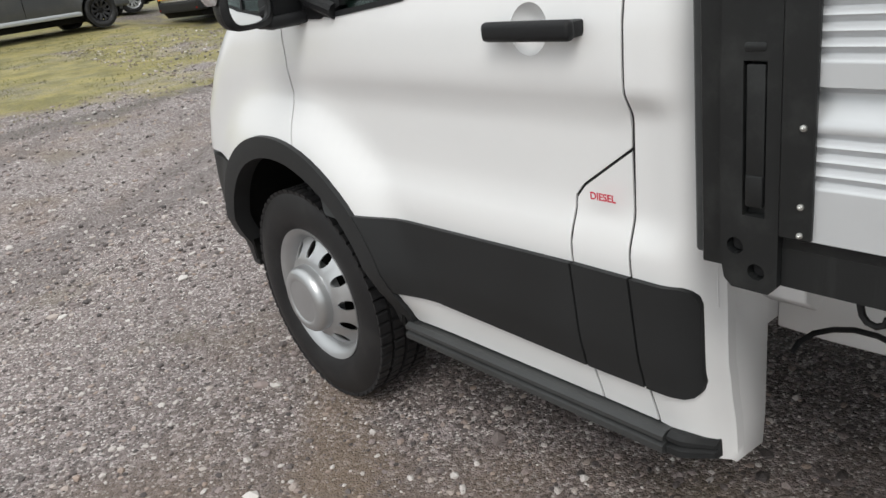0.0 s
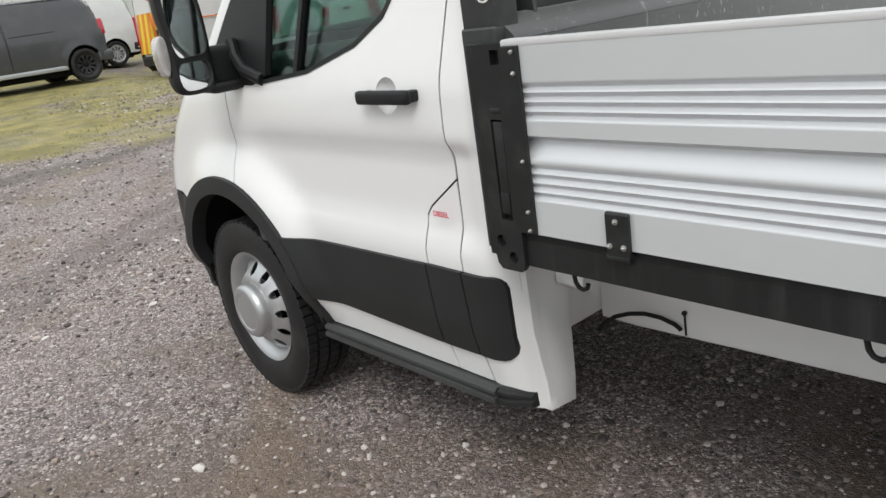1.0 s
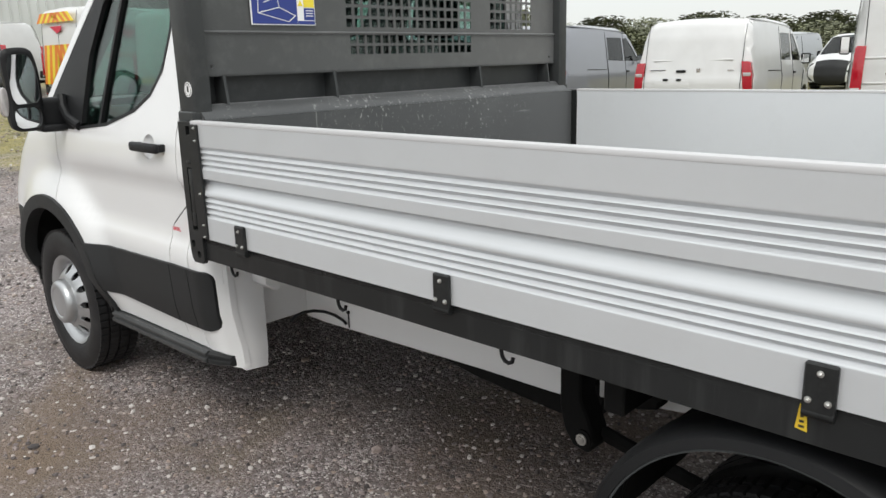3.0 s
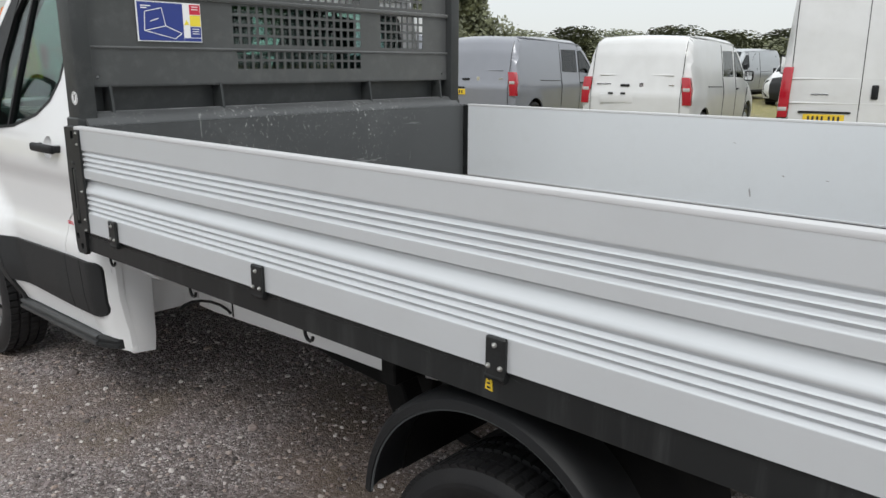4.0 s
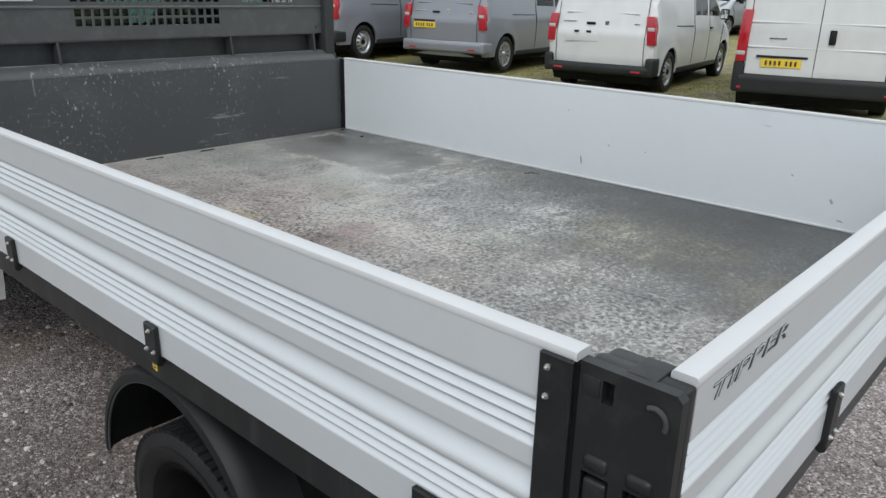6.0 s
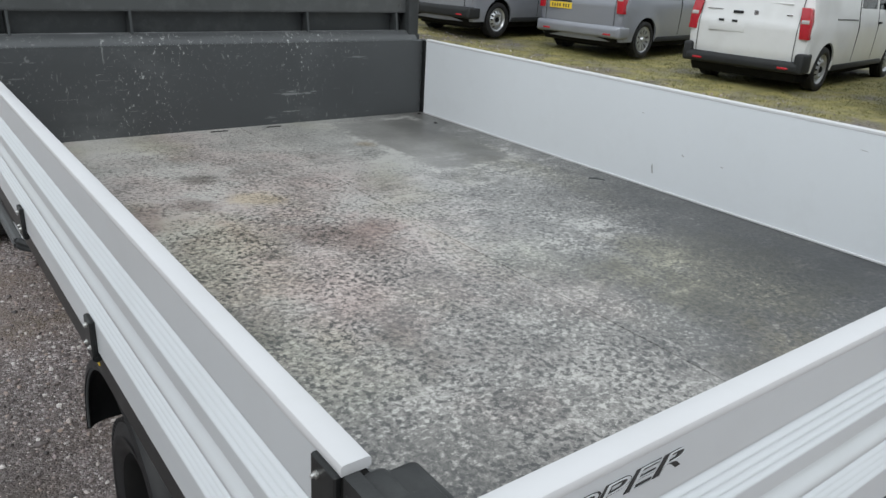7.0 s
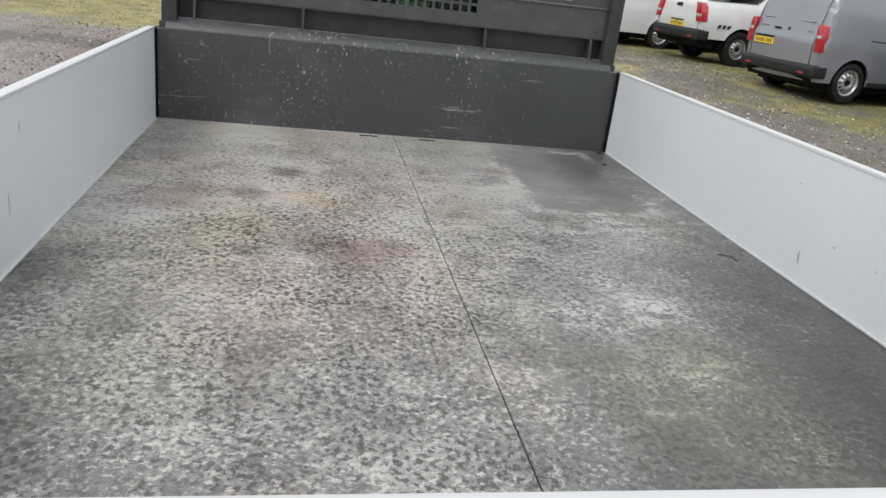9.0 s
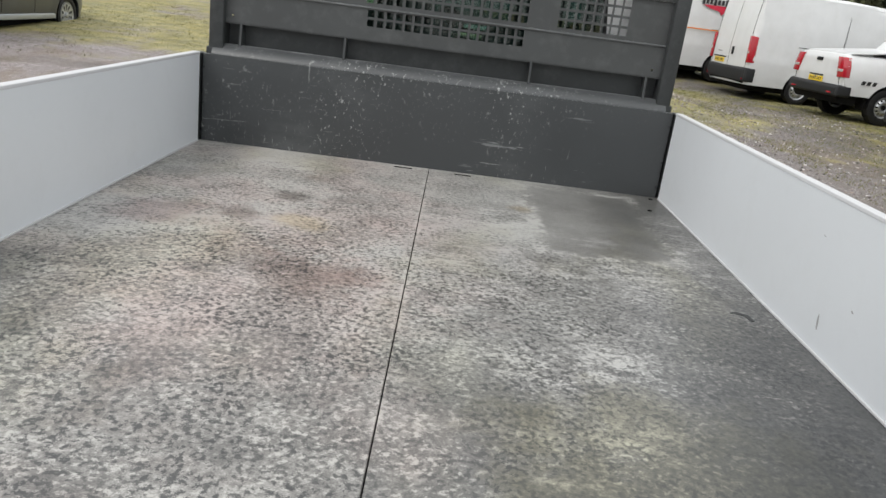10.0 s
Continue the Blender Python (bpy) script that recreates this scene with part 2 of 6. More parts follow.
    specks = maths("MULTIPLY", ranged(noise_at(88, 7, 0.66, (0.85, 0.8, 1)), 0.478, 0.445), maths("MULTIPLY", gain, ranged(noise_at(6.5, 5, 0.65), 0.40, 0.60, 0.35, 1.15)))
    chips = maths("MULTIPLY", ranged(noise_at(80, 8, 0.68, (0.75, 0.9, 1)), 0.535, 0.585), maths("MULTIPLY", gain, ranged(noise_at(5.0, 5, 0.65), 0.40, 0.62, 0.2, 1.2)))
    for x, y, r, amount in ((0.42, -0.80, 0.13, 0.16), (0.66, -1.17, 0.20, 0.16), (0.50, -1.27, 0.13, 0.16), (0.50, -1.88, 0.15, 0.26), (0.50, -2.18, 0.13, 0.22), (0.53, -2.50, 0.12, 0.20), (0.88, -1.02, 0.09, 0.14)):
        spot = maths("SQRT", maths("ADD", maths("POWER", maths("SUBTRACT", X, x), 2.0), maths("POWER", maths("SUBTRACT", Y, y), 2.0)), 0.0)
        streak = maths("MULTIPLY", ranged(spot, r, r * 0.3), ranged(noise_at(16, 8, 0.75, (0.6, 1.2, 1)), 0.45, 0.56))
        smear = maths("MAXIMUM", smear, maths("MULTIPLY", streak, amount * 7.0))
    tone = maths("ADD", maths("ADD", level, maths("MULTIPLY", grainy, maths("MULTIPLY", gain, 1.25))), maths("MULTIPLY", smear, 0.17))
    tone = maths("ADD", maths("SUBTRACT", tone, maths("MULTIPLY", specks, 0.40)), maths("MULTIPLY", chips, 0.31))
    # pale dust along parts of the joint
    tone = maths("ADD", tone, maths("MULTIPLY", ranged(maths("ABSOLUTE", X, 0.0), 0.020, 0.004), ranged(noise_at(3.5, 5, 0.7), 0.46, 0.60, 0.0, 0.16)))
    col = ramped(tone, [(0.0, (0.018, 0.019, 0.020)), (0.25, (0.044, 0.044, 0.043)), (0.40, (0.075, 0.073, 0.069)), (0.55, (0.133, 0.127, 0.117)), (0.69, (0.234, 0.225, 0.209)), (0.90, (0.44, 0.425, 0.395))])

    def tinted(fac, colour):
        m = t.nodes.new("ShaderNodeMix")
        m.data_type, m.blend_type = "RGBA", "MULTIPLY"
        t.links.new(fac, m.inputs[0])
        t.links.new(col, m.inputs[6])
        m.inputs[7].default_value = (*colour, 1)
        return m.outputs[2]

    def blob(x, y, r):
        return ranged(maths("ADD", maths("SQRT", maths("ADD", maths("POWER", maths("SUBTRACT", X, x), 2.0), maths("POWER", maths("SUBTRACT", Y, y), 2.0)), 0.0), centred(noise_at(5, 5, 0.7), r * 2.2)), r, r * 0.45)

    col = tinted(maths("MULTIPLY", ranged(noise_at(2.1, 4, 0.6), 0.48, 0.64), ranged(X, 0.5, -0.1)), (1.0, 0.91, 0.905))
    col = tinted(ranged(noise_at(1.5, 3, 0.55, (1.4, 0.8, 1)), 0.52, 0.68), (0.94, 0.93, 0.82))
    col = tinted(ranged(noise_at(0.9, 3, 0.5), 0.30, 0.60), (0.87, 0.87, 0.88))
    col = tinted(maths("MULTIPLY", half, 0.8), (0.92, 0.95, 0.96))
    for x, y, r, c in ((-0.80, -1.14, 0.20, (0.74, 0.64, 0.635)), (-0.47, -0.78, 0.09, (0.55, 0.53, 0.52)), (-0.58, -1.05, 0.10, (0.6, 0.56, 0.55)), (-1.00, -1.70, 0.16, (0.62, 0.62, 0.62)), (-0.24, -1.57, 0.18, (0.70, 0.64, 0.62)), (0.40, -0.52, 0.07, (1.0, 0.90, 0.76)), (-0.39, -1.08, 0.11, (1.0, 0.95, 0.80)), (-0.40, -1.75, 0.55, (1.0, 0.93, 0.92)), (-0.30, -1.10, 0.35, (1.0, 0.93, 0.92)), (-0.80, -2.2, 0.30, (0.95, 0.97, 0.90)), (0.55, -2.35, 0.42, (0.93, 0.90, 0.72)), (0.30, -2.85, 0.30, (0.94, 0.91, 0.76))):
        col = tinted(blob(x, y, r), c)
    t.links.new(col, bsdf.inputs["Base Color"])
    t.links.new(ranged(wear, 0.3, 0.7, 0.44, 0.34), bsdf.inputs["Roughness"])
    bsdf.inputs["Specular IOR Level"].default_value = 0.75
    bump = t.nodes.new("ShaderNodeBump")
    bump.inputs["Strength"].default_value, bump.inputs["Distance"].default_value = 0.3, 0.002
    t.links.new(flecks, bump.inputs["Height"])
    t.links.new(bump.outputs[0], bsdf.inputs["Normal"])
    return mat


def scratched_material():
    """Dark grey coated steel sheet with pale knocks, scratches and grey smears."""
    mat = material("scratched_headboard_sheet", (0.029, 0.032, 0.034), 0.38, spec=0.7, vary=0.12, grain=0.1, grain_scale=500)
    t = mat.node_tree
    bsdf = t.nodes["Principled BSDF"]
    src = bsdf.inputs["Base Color"].links[0].from_socket
    co = next(n for n in t.nodes if n.type == "TEX_COORD")

    def layer(src, scale, stretch, turn, lo, hi, amount, colour, patch):
        m = t.nodes.new("ShaderNodeMapping")
        m.inputs["Scale"].default_value, m.inputs["Rotation"].default_value = stretch, (0, radians(turn), 0)
        t.links.new(co.outputs["Object"], m.inputs["Vector"])
        n = t.nodes.new("ShaderNodeTexNoise")
        n.inputs["Scale"].default_value, n.inputs["Detail"].default_value, n.inputs["Roughness"].default_value = scale, 5, 0.65
        t.links.new(m.outputs[0], n.inputs["Vector"])
        r = t.nodes.new("ShaderNodeMapRange")
        r.inputs[1].default_value, r.inputs[2].default_value, r.inputs[4].default_value = lo, hi, amount
        t.links.new(n.outputs["Fac"], r.inputs[0])
        p = t.nodes.new("ShaderNodeTexNoise")
        p.inputs["Scale"].default_value, p.inputs["Detail"].default_value = patch, 2
        t.links.new(co.outputs["Object"], p.inputs["Vector"])
        q = t.nodes.new("ShaderNodeMapRange")
        q.inputs[1].default_value, q.inputs[2].default_value = 0.45, 0.6
        t.links.new(p.outputs["Fac"], q.inputs[0])
        k = t.nodes.new("ShaderNodeMath")
        k.operation = "MULTIPLY"
        t.links.new(r.outputs[0], k.inputs[0])
        t.links.new(q.outputs[0], k.inputs[1])
        mix = t.nodes.new("ShaderNodeMix")
        mix.data_type = "RGBA"
        mix.inputs[7].default_value = (*colour, 1)
        t.links.new(k.outputs[0], mix.inputs[0])
        t.links.new(src, mix.inputs[6])
        return mix.outputs[2]

    src = layer(src, 24, (1, 1, 0.6), 40, 0.625, 0.655, 0.65, (0.42, 0.43, 0.42), 1.7)
    src = layer(src, 9, (0.35, 1, 6.0), 3, 0.655, 0.675, 0.7, (0.36, 0.37, 0.36), 1.4)
    src = layer(src, 16, (5.0, 1, 0.8), 8, 0.665, 0.69, 0.7, (0.40, 0.41, 0.40), 1.6)
    src = layer(src, 70, (1.0, 1, 0.70), -50, 0.602, 0.64, 0.6, (0.45, 0.45, 0.44), 1.8)
    src = layer(src, 40, (1.6, 1, 0.20), 38, 0.635, 0.665, 0.5, (0.34, 0.35, 0.34), 1.4)
    src = layer(src, 12, (0.25, 1, 2.2), 8, 0.63, 0.66, 0.6, (0.30, 0.31, 0.31), 1.2)
    src = layer(src, 5, (0.5, 1, 1), 5, 0.5, 0.75, 0.35, (0.14, 0.145, 0.145), 1.5)
    t.links.new(src, bsdf.inputs["Base Color"])
    return mat


FLOOR = floor_material()
SHEET = scratched_material()
UPPER = material("dark_grey_upper_sheet", (0.036, 0.039, 0.040), 0.42, spec=0.6, vary=0.12, grain=0.1, grain_scale=500, dirt=(0.30, 0.31, 0.30), dirt_scale=14, dirt_amount=0.10)
# added sheen lifts both sheets at grazing angles, the upper one more
for sheened, amount in ((SHEET, 0.45), (UPPER, 0.85)):
    sheened.node_tree.nodes["Principled BSDF"].inputs["Sheen Weight"].default_value = amount
    sheened.node_tree.nodes["Principled BSDF"].inputs["Sheen Roughness"].default_value = 0.45


# ---- mesh tools ----
def box(cx, cy, cz, sx, sy, sz, bev=0.0, seg=2):
    bm = bmesh.new()
    bmesh.ops.create_cube(bm, size=1.0, matrix=Matrix.Translation((cx, cy, cz)) @ Matrix.Diagonal((sx, sy, sz, 1)))
    if bev:
        bmesh.ops.bevel(bm, geom=bm.edges[:], offset=bev, segments=seg, affect="EDGES", profile=0.5)
    return bm


def joined(*bms):
    out = bmesh.new()
    for b in bms:
        me = bpy.data.meshes.new("joint")
        b.to_mesh(me)
        out.from_mesh(me)
        bpy.data.meshes.remove(me)
        b.free()
    return out


AXIS = {"x": (1, 2, 0), "y": (0, 2, 1), "z": (0, 1, 2)}


def prism(loop, axis, a, b, bev=0.0, seg=2):
    """A polygon drawn in the two other axes, pushed from a to b along one axis."""
    i, j, k = AXIS[axis]
    bm = bmesh.new()
    rows = []
    for v in (a, b):
        row = []
        for p in loop:
            co = [0, 0, 0]
            co[i], co[j], co[k] = p[0], p[1], v
            row.append(bm.verts.new(co))
        rows.append(row)
    bm.faces.new(rows[0])
    bm.faces.new(rows[1][::-1])
    n = len(loop)
    for m in range(n):
        bm.faces.new((rows[0][m], rows[1][m], rows[1][(m + 1) % n], rows[0][(m + 1) % n]))
    bmesh.ops.recalc_face_normals(bm, faces=bm.faces[:])
    if bev:
        bmesh.ops.bevel(bm, geom=bm.edges[:], offset=bev, segments=seg, affect="EDGES", profile=0.5)
    return bm


def lathe(profile, axis, at=(0, 0, 0), n=40, close=False):
    """Turns (radius, along) pairs round an axis."""
    i, j, k = AXIS[axis]
    bm = bmesh.new()
    rings = []
    for r, h in profile:
        ring = []
        for m in range(n):
            a = 2 * math.pi * m / n
            co = [0, 0, 0]
            co[i], co[j], co[k] = at[i] + r * math.cos(a), at[j] + r * math.sin(a), at[k] + h
            ring.append(bm.verts.new(co))
        rings.append(ring)
    pairs = list(zip(rings, rings[1:])) + ([(rings[-1], rings[0])] if close else [])
    for p, q in pairs:
        for m in range(n):
            bm.faces.new((p[m], p[(m + 1) % n], q[(m + 1) % n], q[m]))
    if not close:
        for ring in (rings[0], rings[-1]):
            bm.faces.new(ring)
    bmesh.ops.recalc_face_normals(bm, faces=bm.faces[:])
    return bm


def tube(points, r, n=10):
    bm = bmesh.new()
    pts = [Vector(p) for p in points]
    rings = []
    for m, p in enumerate(pts):
        way = (pts[min(m + 1, len(pts) - 1)] - pts[max(m - 1, 0)]).normalized()
        u = way.orthogonal().normalized()
        if rings:
            u = (last - way * last.dot(way)).normalized()
        last = u
        v = way.cross(u)
        rings.append([bm.verts.new(p + r * (math.cos(2 * math.pi * a / n) * u + math.sin(2 * math.pi * a / n) * v)) for a in range(n)])
    for p, q in zip(rings, rings[1:]):
        for m in range(n):
            bm.faces.new((p[m], p[(m + 1) % n], q[(m + 1) % n], q[m]))
    bm.faces.new(rings[0][::-1])
    bm.faces.new(rings[-1])
    bmesh.ops.recalc_face_normals(bm, faces=bm.faces[:])
    return bm


def arc(cy, cz, r, a0, a1, n=14):
    return [(cy + r * math.cos(radians(a0 + (a1 - a0) * m / n)), cz + r * math.sin(radians(a0 + (a1 - a0) * m / n))) for m in range(n + 1)]


def shrunk(loop, g):
    """The loop with its edges moved inwards by g."""
    area = sum(a[0] * b[1] - b[0] * a[1] for a, b in zip(loop, loop[1:] + loop[:1]))
    s = 1 if area > 0 else -1
    out = []
    for m, p in enumerate(loop):
        a, b = Vector(loop[m - 1]), Vector(loop[(m + 1) % len(loop)])
        p = Vector(p)
        d0, d1 = (p - a).normalized(), (b - p).normalized()
        n0, n1 = Vector((-d0.y, d0.x)) * s, Vector((-d1.y, d1.x)) * s
        half = n0 + n1
        k = half.length_squared
        f = min(2 / k if k > 0.2 else 1.0, 3.0)
        out.append(tuple(p + half * g * f / 2 * (1 if k > 0.2 else 2)))
    return out


def edge_distance(P, loop, shut=True):
    A = np.array(loop, float)
    B = np.roll(A, -1, axis=0)
    if not shut:
        A, B = A[:-1], B[:-1]
    best = np.full(len(P), 1e9)
    for a, b in zip(A, B):
        ab = b - a
        t = np.clip(((P - a) @ ab) / max(ab @ ab, 1e-12), 0, 1)
        best = np.minimum(best, np.hypot(*(P - a - t[:, None] * ab).T))
    return best


def inside(P, loop):
    x, y = P.T
    res = np.zeros(len(P), bool)
    for (x0, y0), (x1, y1) in zip(loop, list(loop[1:]) + [loop[0]]):
        if y0 != y1:
            res ^= ((y0 > y) != (y1 > y)) & (x < (x1 - x0) * (y - y0) / (y1 - y0) + x0)
    return res


def refined(loop, step):
    out = []
    for a, b in zip(loop, list(loop[1:]) + [loop[0]]):
        n = max(1, math.ceil(math.dist(a, b) / step))
        out += [(a[0] + (b[0] - a[0]) * m / n, a[1] + (b[1] - a[1]) * m / n) for m in range(n)]
    return out


def skin(outer, holes, place, inner, step=0.04, edge_step=None):
    """A curved sheet: a flat outline with holes, cut into triangles and bent by place(P) for its outside and inner(P) for its inside."""
    loops = [refined(l, edge_step or step) for l in [outer, *holes]]
    flat, edges = [], []
    for l in loops:
        n0 = len(flat)
        flat += l
        edges += [(n0 + m, n0 + (m + 1) % len(l)) for m in range(len(l))]
    lo, hi = np.min(flat, 0), np.max(flat, 0)
    g = np.stack(np.meshgrid(np.arange(lo[0] + step / 2, hi[0], step), np.arange(lo[1] + step / 2, hi[1], step)), -1).reshape(-1, 2)
    if len(g):
        keep = inside(g, loops[0])
        for h in loops[1:]:
            keep &= ~inside(g, h)
        for l in loops:
            keep &= edge_distance(g, l) > 0.3 * step
        flat = flat + [tuple(p) for p in g[keep]]
    vs, _, fs, *_ = delaunay_2d_cdt([Vector(p) for p in flat], edges, [], 0, 1e-7)
    P = np.array([tuple(v) for v in vs])
    mid = np.array([P[list(f)].mean(0) for f in fs])
    good = inside(mid, loops[0])
    for h in loops[1:]:
        good &= ~inside(mid, h)
    fs = [tuple(f) for f, k in zip(fs, good) if k]
    out, back = place(P), inner(P)
    n = len(P)
    count = {}
    for f in fs:
        for a, b in zip(f, f[1:] + f[:1]):
            count[(a, b)] = count.get((a, b), 0) + 1
    rim = [(a, b) for a, b in count if (b, a) not in count]
    faces = fs + [tuple(n + v for v in f[::-1]) for f in fs] + [(b, a, n + a, n + b) for a, b in rim]
    me = bpy.data.meshes.new("sheet")
    me.from_pydata([tuple(v) for v in np.concatenate([out, back])], [], faces)
    bm = bmesh.new()
    bm.from_mesh(me)
    bpy.data.meshes.remove(me)
    bmesh.ops.delete(bm, geom=[v for v in bm.verts if not v.link_faces], context="VERTS")
    bmesh.ops.recalc_face_normals(bm, faces=bm.faces[:])
    return bm


def part(name, bm, mat, parent=None, label="", angle=35):
    """Links a bmesh as one mesh object, under a thing or a part if one is given."""
    me = bpy.data.meshes.new(name)
    bm.to_mesh(me)
    bm.free()
    for m in (mat if isinstance(mat, (list, tuple)) else [mat]):
        me.materials.append(m)
    if angle:
        me.polygons.foreach_set("use_smooth", [True] * len(me.polygons))
        me.set_sharp_from_angle(angle=radians(angle))
    ob = new(name, me)
    if parent:
        ob.parent = parent
    return tagged(ob, label)


def root(name, m, label, category, group="", kind=""):
    ob = new(name)
    ob.empty_display_size = 0.2
    ob.matrix_world = m
    return tagged(ob, label, category, group, kind)


def smooth(a, b, v):
    t = np.clip((v - a) / (b - a), 0, 1)
    return t * t * (3 - 2 * t)


def lettering(text, size, depth=0.0004, shear=0.0, wide=1.0, fat=0.0, name="lettering"):
    """Words as a thin mesh in the plane of x and y, centred."""
    cu = bpy.data.curves.new(name, "FONT")
    cu.offset = fat
    cu.body, cu.size, cu.extrude, cu.shear, cu.align_x, cu.align_y = text, size, depth, shear, "CENTER", "CENTER"
    ob = bpy.data.objects.new(name, cu)
    scene.collection.objects.link(ob)
    me = bpy.data.meshes.new_from_object(ob.evaluated_get(bpy.context.evaluated_depsgraph_get()))
    bpy.data.objects.remove(ob)
    bm = bmesh.new()
    bm.from_mesh(me)
    bpy.data.meshes.remove(me)
    bm.transform(Matrix.Diagonal((wide, 1, 1, 1)))
    return bm


# ---- ground ----
def ramp(v, a, b):
    t = min(max((v - a) / (b - a), 0.0), 1.0)
    return t * t * (3 - 2 * t)


def ground_height(x, y):
    """The yard: nearly level, climbing gently ahead of the truck."""
    yy = max(min(y, 24.0), -5.0)
    climb = 0.026 * min(yy, 5.0) - 0.02 + (0.053 * (min(yy, 17.5) - 5.0) + 0.015 * max(0.0, yy - 17.5) if yy > 5.0 else 0.0)
    rise = ramp(yy, 1.6, 7.5)
    near = (0.009 * yy - 0.066) * (1 - rise) + climb * rise
    far = 0.05 * (min(max(yy, 6.5), 10.5) - 6.5) + 0.012 * max(0.0, min(yy, 17.0) - 10.5) + 0.085 * max(0.0, yy - 17.0)
    k = ramp(x - max(0.0, (y - 20.5) * 1.6), 3.2, 5.8)
    bumps = 0.012 * noise.noise((x * 0.6, y * 0.6, 3.1)) + 0.03 * noise.noise((x * 0.15, y * 0.15, 7.7)) * ramp(math.hypot(x, y), 3, 8)
    return near * (1 - k) + far * k + bumps


def ground_material():
    """Wet purple-grey gravel with pale chips, brown mud, and mossy grass towards the parked vans and ahead."""
    mat = bpy.data.materials.new("gravel_yard")
    mat.use_nodes = True
    t = mat.node_tree
    bsdf = t.nodes["Principled BSDF"]
    co = t.nodes.new("ShaderNodeTexCoord")

    def noise_at(scale, detail=4, rough=0.6):
        n = t.nodes.new("ShaderNodeTexNoise")
        n.inputs["Scale"].default_value, n.inputs["Detail"].default_value, n.inputs["Roughness"].default_value = scale, detail, rough
        t.links.new(co.outputs["Object"], n.inputs["Vector"])
        return n.outputs["Fac"]

    def ranged(src, a, b, lo=0.0, hi=1.0):
        r = t.nodes.new("ShaderNodeMapRange")
        r.inputs[1].default_value, r.inputs[2].default_value, r.inputs[3].default_value, r.inputs[4].default_value = a, b, lo, hi
        t.links.new(src, r.inputs[0])
        return r.outputs[0]

    def maths(op, a, b):
        m = t.nodes.new("ShaderNodeMath")
        m.operation = op
        for n, v in enumerate((a, b)):
            if isinstance(v, (int, float)):
                m.inputs[n].default_value = v
            else:
                t.links.new(v, m.inputs[n])
        return m.outputs[0]

    def blend(fac, a, b):
        m = t.nodes.new("ShaderNodeMix")
        m.data_type = "RGBA"
        t.links.new(fac, m.inputs[0])
        for n, v in ((6, a), (7, b)):
            if isinstance(v, tuple):
                m.inputs[n].default_value = (*v, 1)
            else:
                t.links.new(v, m.inputs[n])
        return m.outputs[2]

    stones = t.nodes.new("ShaderNodeTexVoronoi")
    stones.inputs["Scale"].default_value = 55
    t.links.new(co.outputs["Object"], stones.inputs["Vector"])
    chips = t.nodes.new("ShaderNodeTexVoronoi")
    chips.inputs["Scale"].default_value = 140
    t.links.new(co.outputs["Object"], chips.inputs["Vector"])
    tone = t.nodes.new("ShaderNodeSeparateColor")
    t.links.new(stones.outputs["Color"], tone.inputs[0])
    tone2 = t.nodes.new("ShaderNodeSeparateColor")
    t.links.new(chips.outputs["Color"], tone2.inputs[0])
    base = blend(ranged(noise_at(0.9, 5), 0.35, 0.68), (0.178, 0.148, 0.141), (0.285, 0.236, 0.226))
    base = blend(ranged(noise_at(60, 4, 0.8), 0.50, 0.66, 0, 0.75), base, (0.060, 0.050, 0.047))
    base = blend(ranged(tone.outputs[0], 0.60, 0.95, 0, 0.85), base, (0.42, 0.365, 0.36))
    base = blend(ranged(tone2.outputs[1], 0.80, 0.93, 0, 0.95), base, (0.66, 0.62, 0.60))
    base = blend(ranged(tone2.outputs[0], 0.74, 0.92, 0, 0.9), base, (0.045, 0.037, 0.035))
    base = blend(ranged(noise_at(0.55, 4), 0.50, 0.64, 0, 0.75), base, (0.20, 0.140, 0.098))
    base = blend(ranged(noise_at(1.1, 5, 0.65), 0.56, 0.70, 0, 0.45), base, (0.15, 0.135, 0.085))
    base = blend(ranged(noise_at(0.45, 4, 0.6), 0.47, 0.60, 0, 0.32), base, (0.075, 0.062, 0.06))
    sep = t.nodes.new("ShaderNodeSeparateXYZ")
    t.links.new(co.outputs["Object"], sep.inputs[0])

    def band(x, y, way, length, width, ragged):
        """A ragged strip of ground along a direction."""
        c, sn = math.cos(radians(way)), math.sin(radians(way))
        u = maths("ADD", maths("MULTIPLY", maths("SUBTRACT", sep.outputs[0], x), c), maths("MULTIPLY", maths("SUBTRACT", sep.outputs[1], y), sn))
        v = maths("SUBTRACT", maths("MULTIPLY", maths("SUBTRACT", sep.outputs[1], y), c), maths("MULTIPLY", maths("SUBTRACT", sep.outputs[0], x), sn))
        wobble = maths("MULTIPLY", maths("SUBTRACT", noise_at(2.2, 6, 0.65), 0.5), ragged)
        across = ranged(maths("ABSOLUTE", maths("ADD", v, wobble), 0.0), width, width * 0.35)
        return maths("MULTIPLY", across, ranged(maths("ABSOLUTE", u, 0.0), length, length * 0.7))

    base = blend(maths("MULTIPLY", band(-1.25, 1.15, 54, 0.75, 0.16, 0.5), 0.55), base, (0.19, 0.135, 0.09))
    for x, y, way in ((-0.5, 4.7, 35), (-1.3, 3.75, 34), (-2.6, 5.2, 40)):
        base = blend(maths("MULTIPLY", band(x, y, way, 4.0, 0.20, 0.7), 0.45), base, (0.085, 0.070, 0.066))
    # dark strip beside the load bed: damp ground with shade painted into its colour
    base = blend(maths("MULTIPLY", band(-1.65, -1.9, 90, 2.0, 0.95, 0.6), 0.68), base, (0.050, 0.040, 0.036))
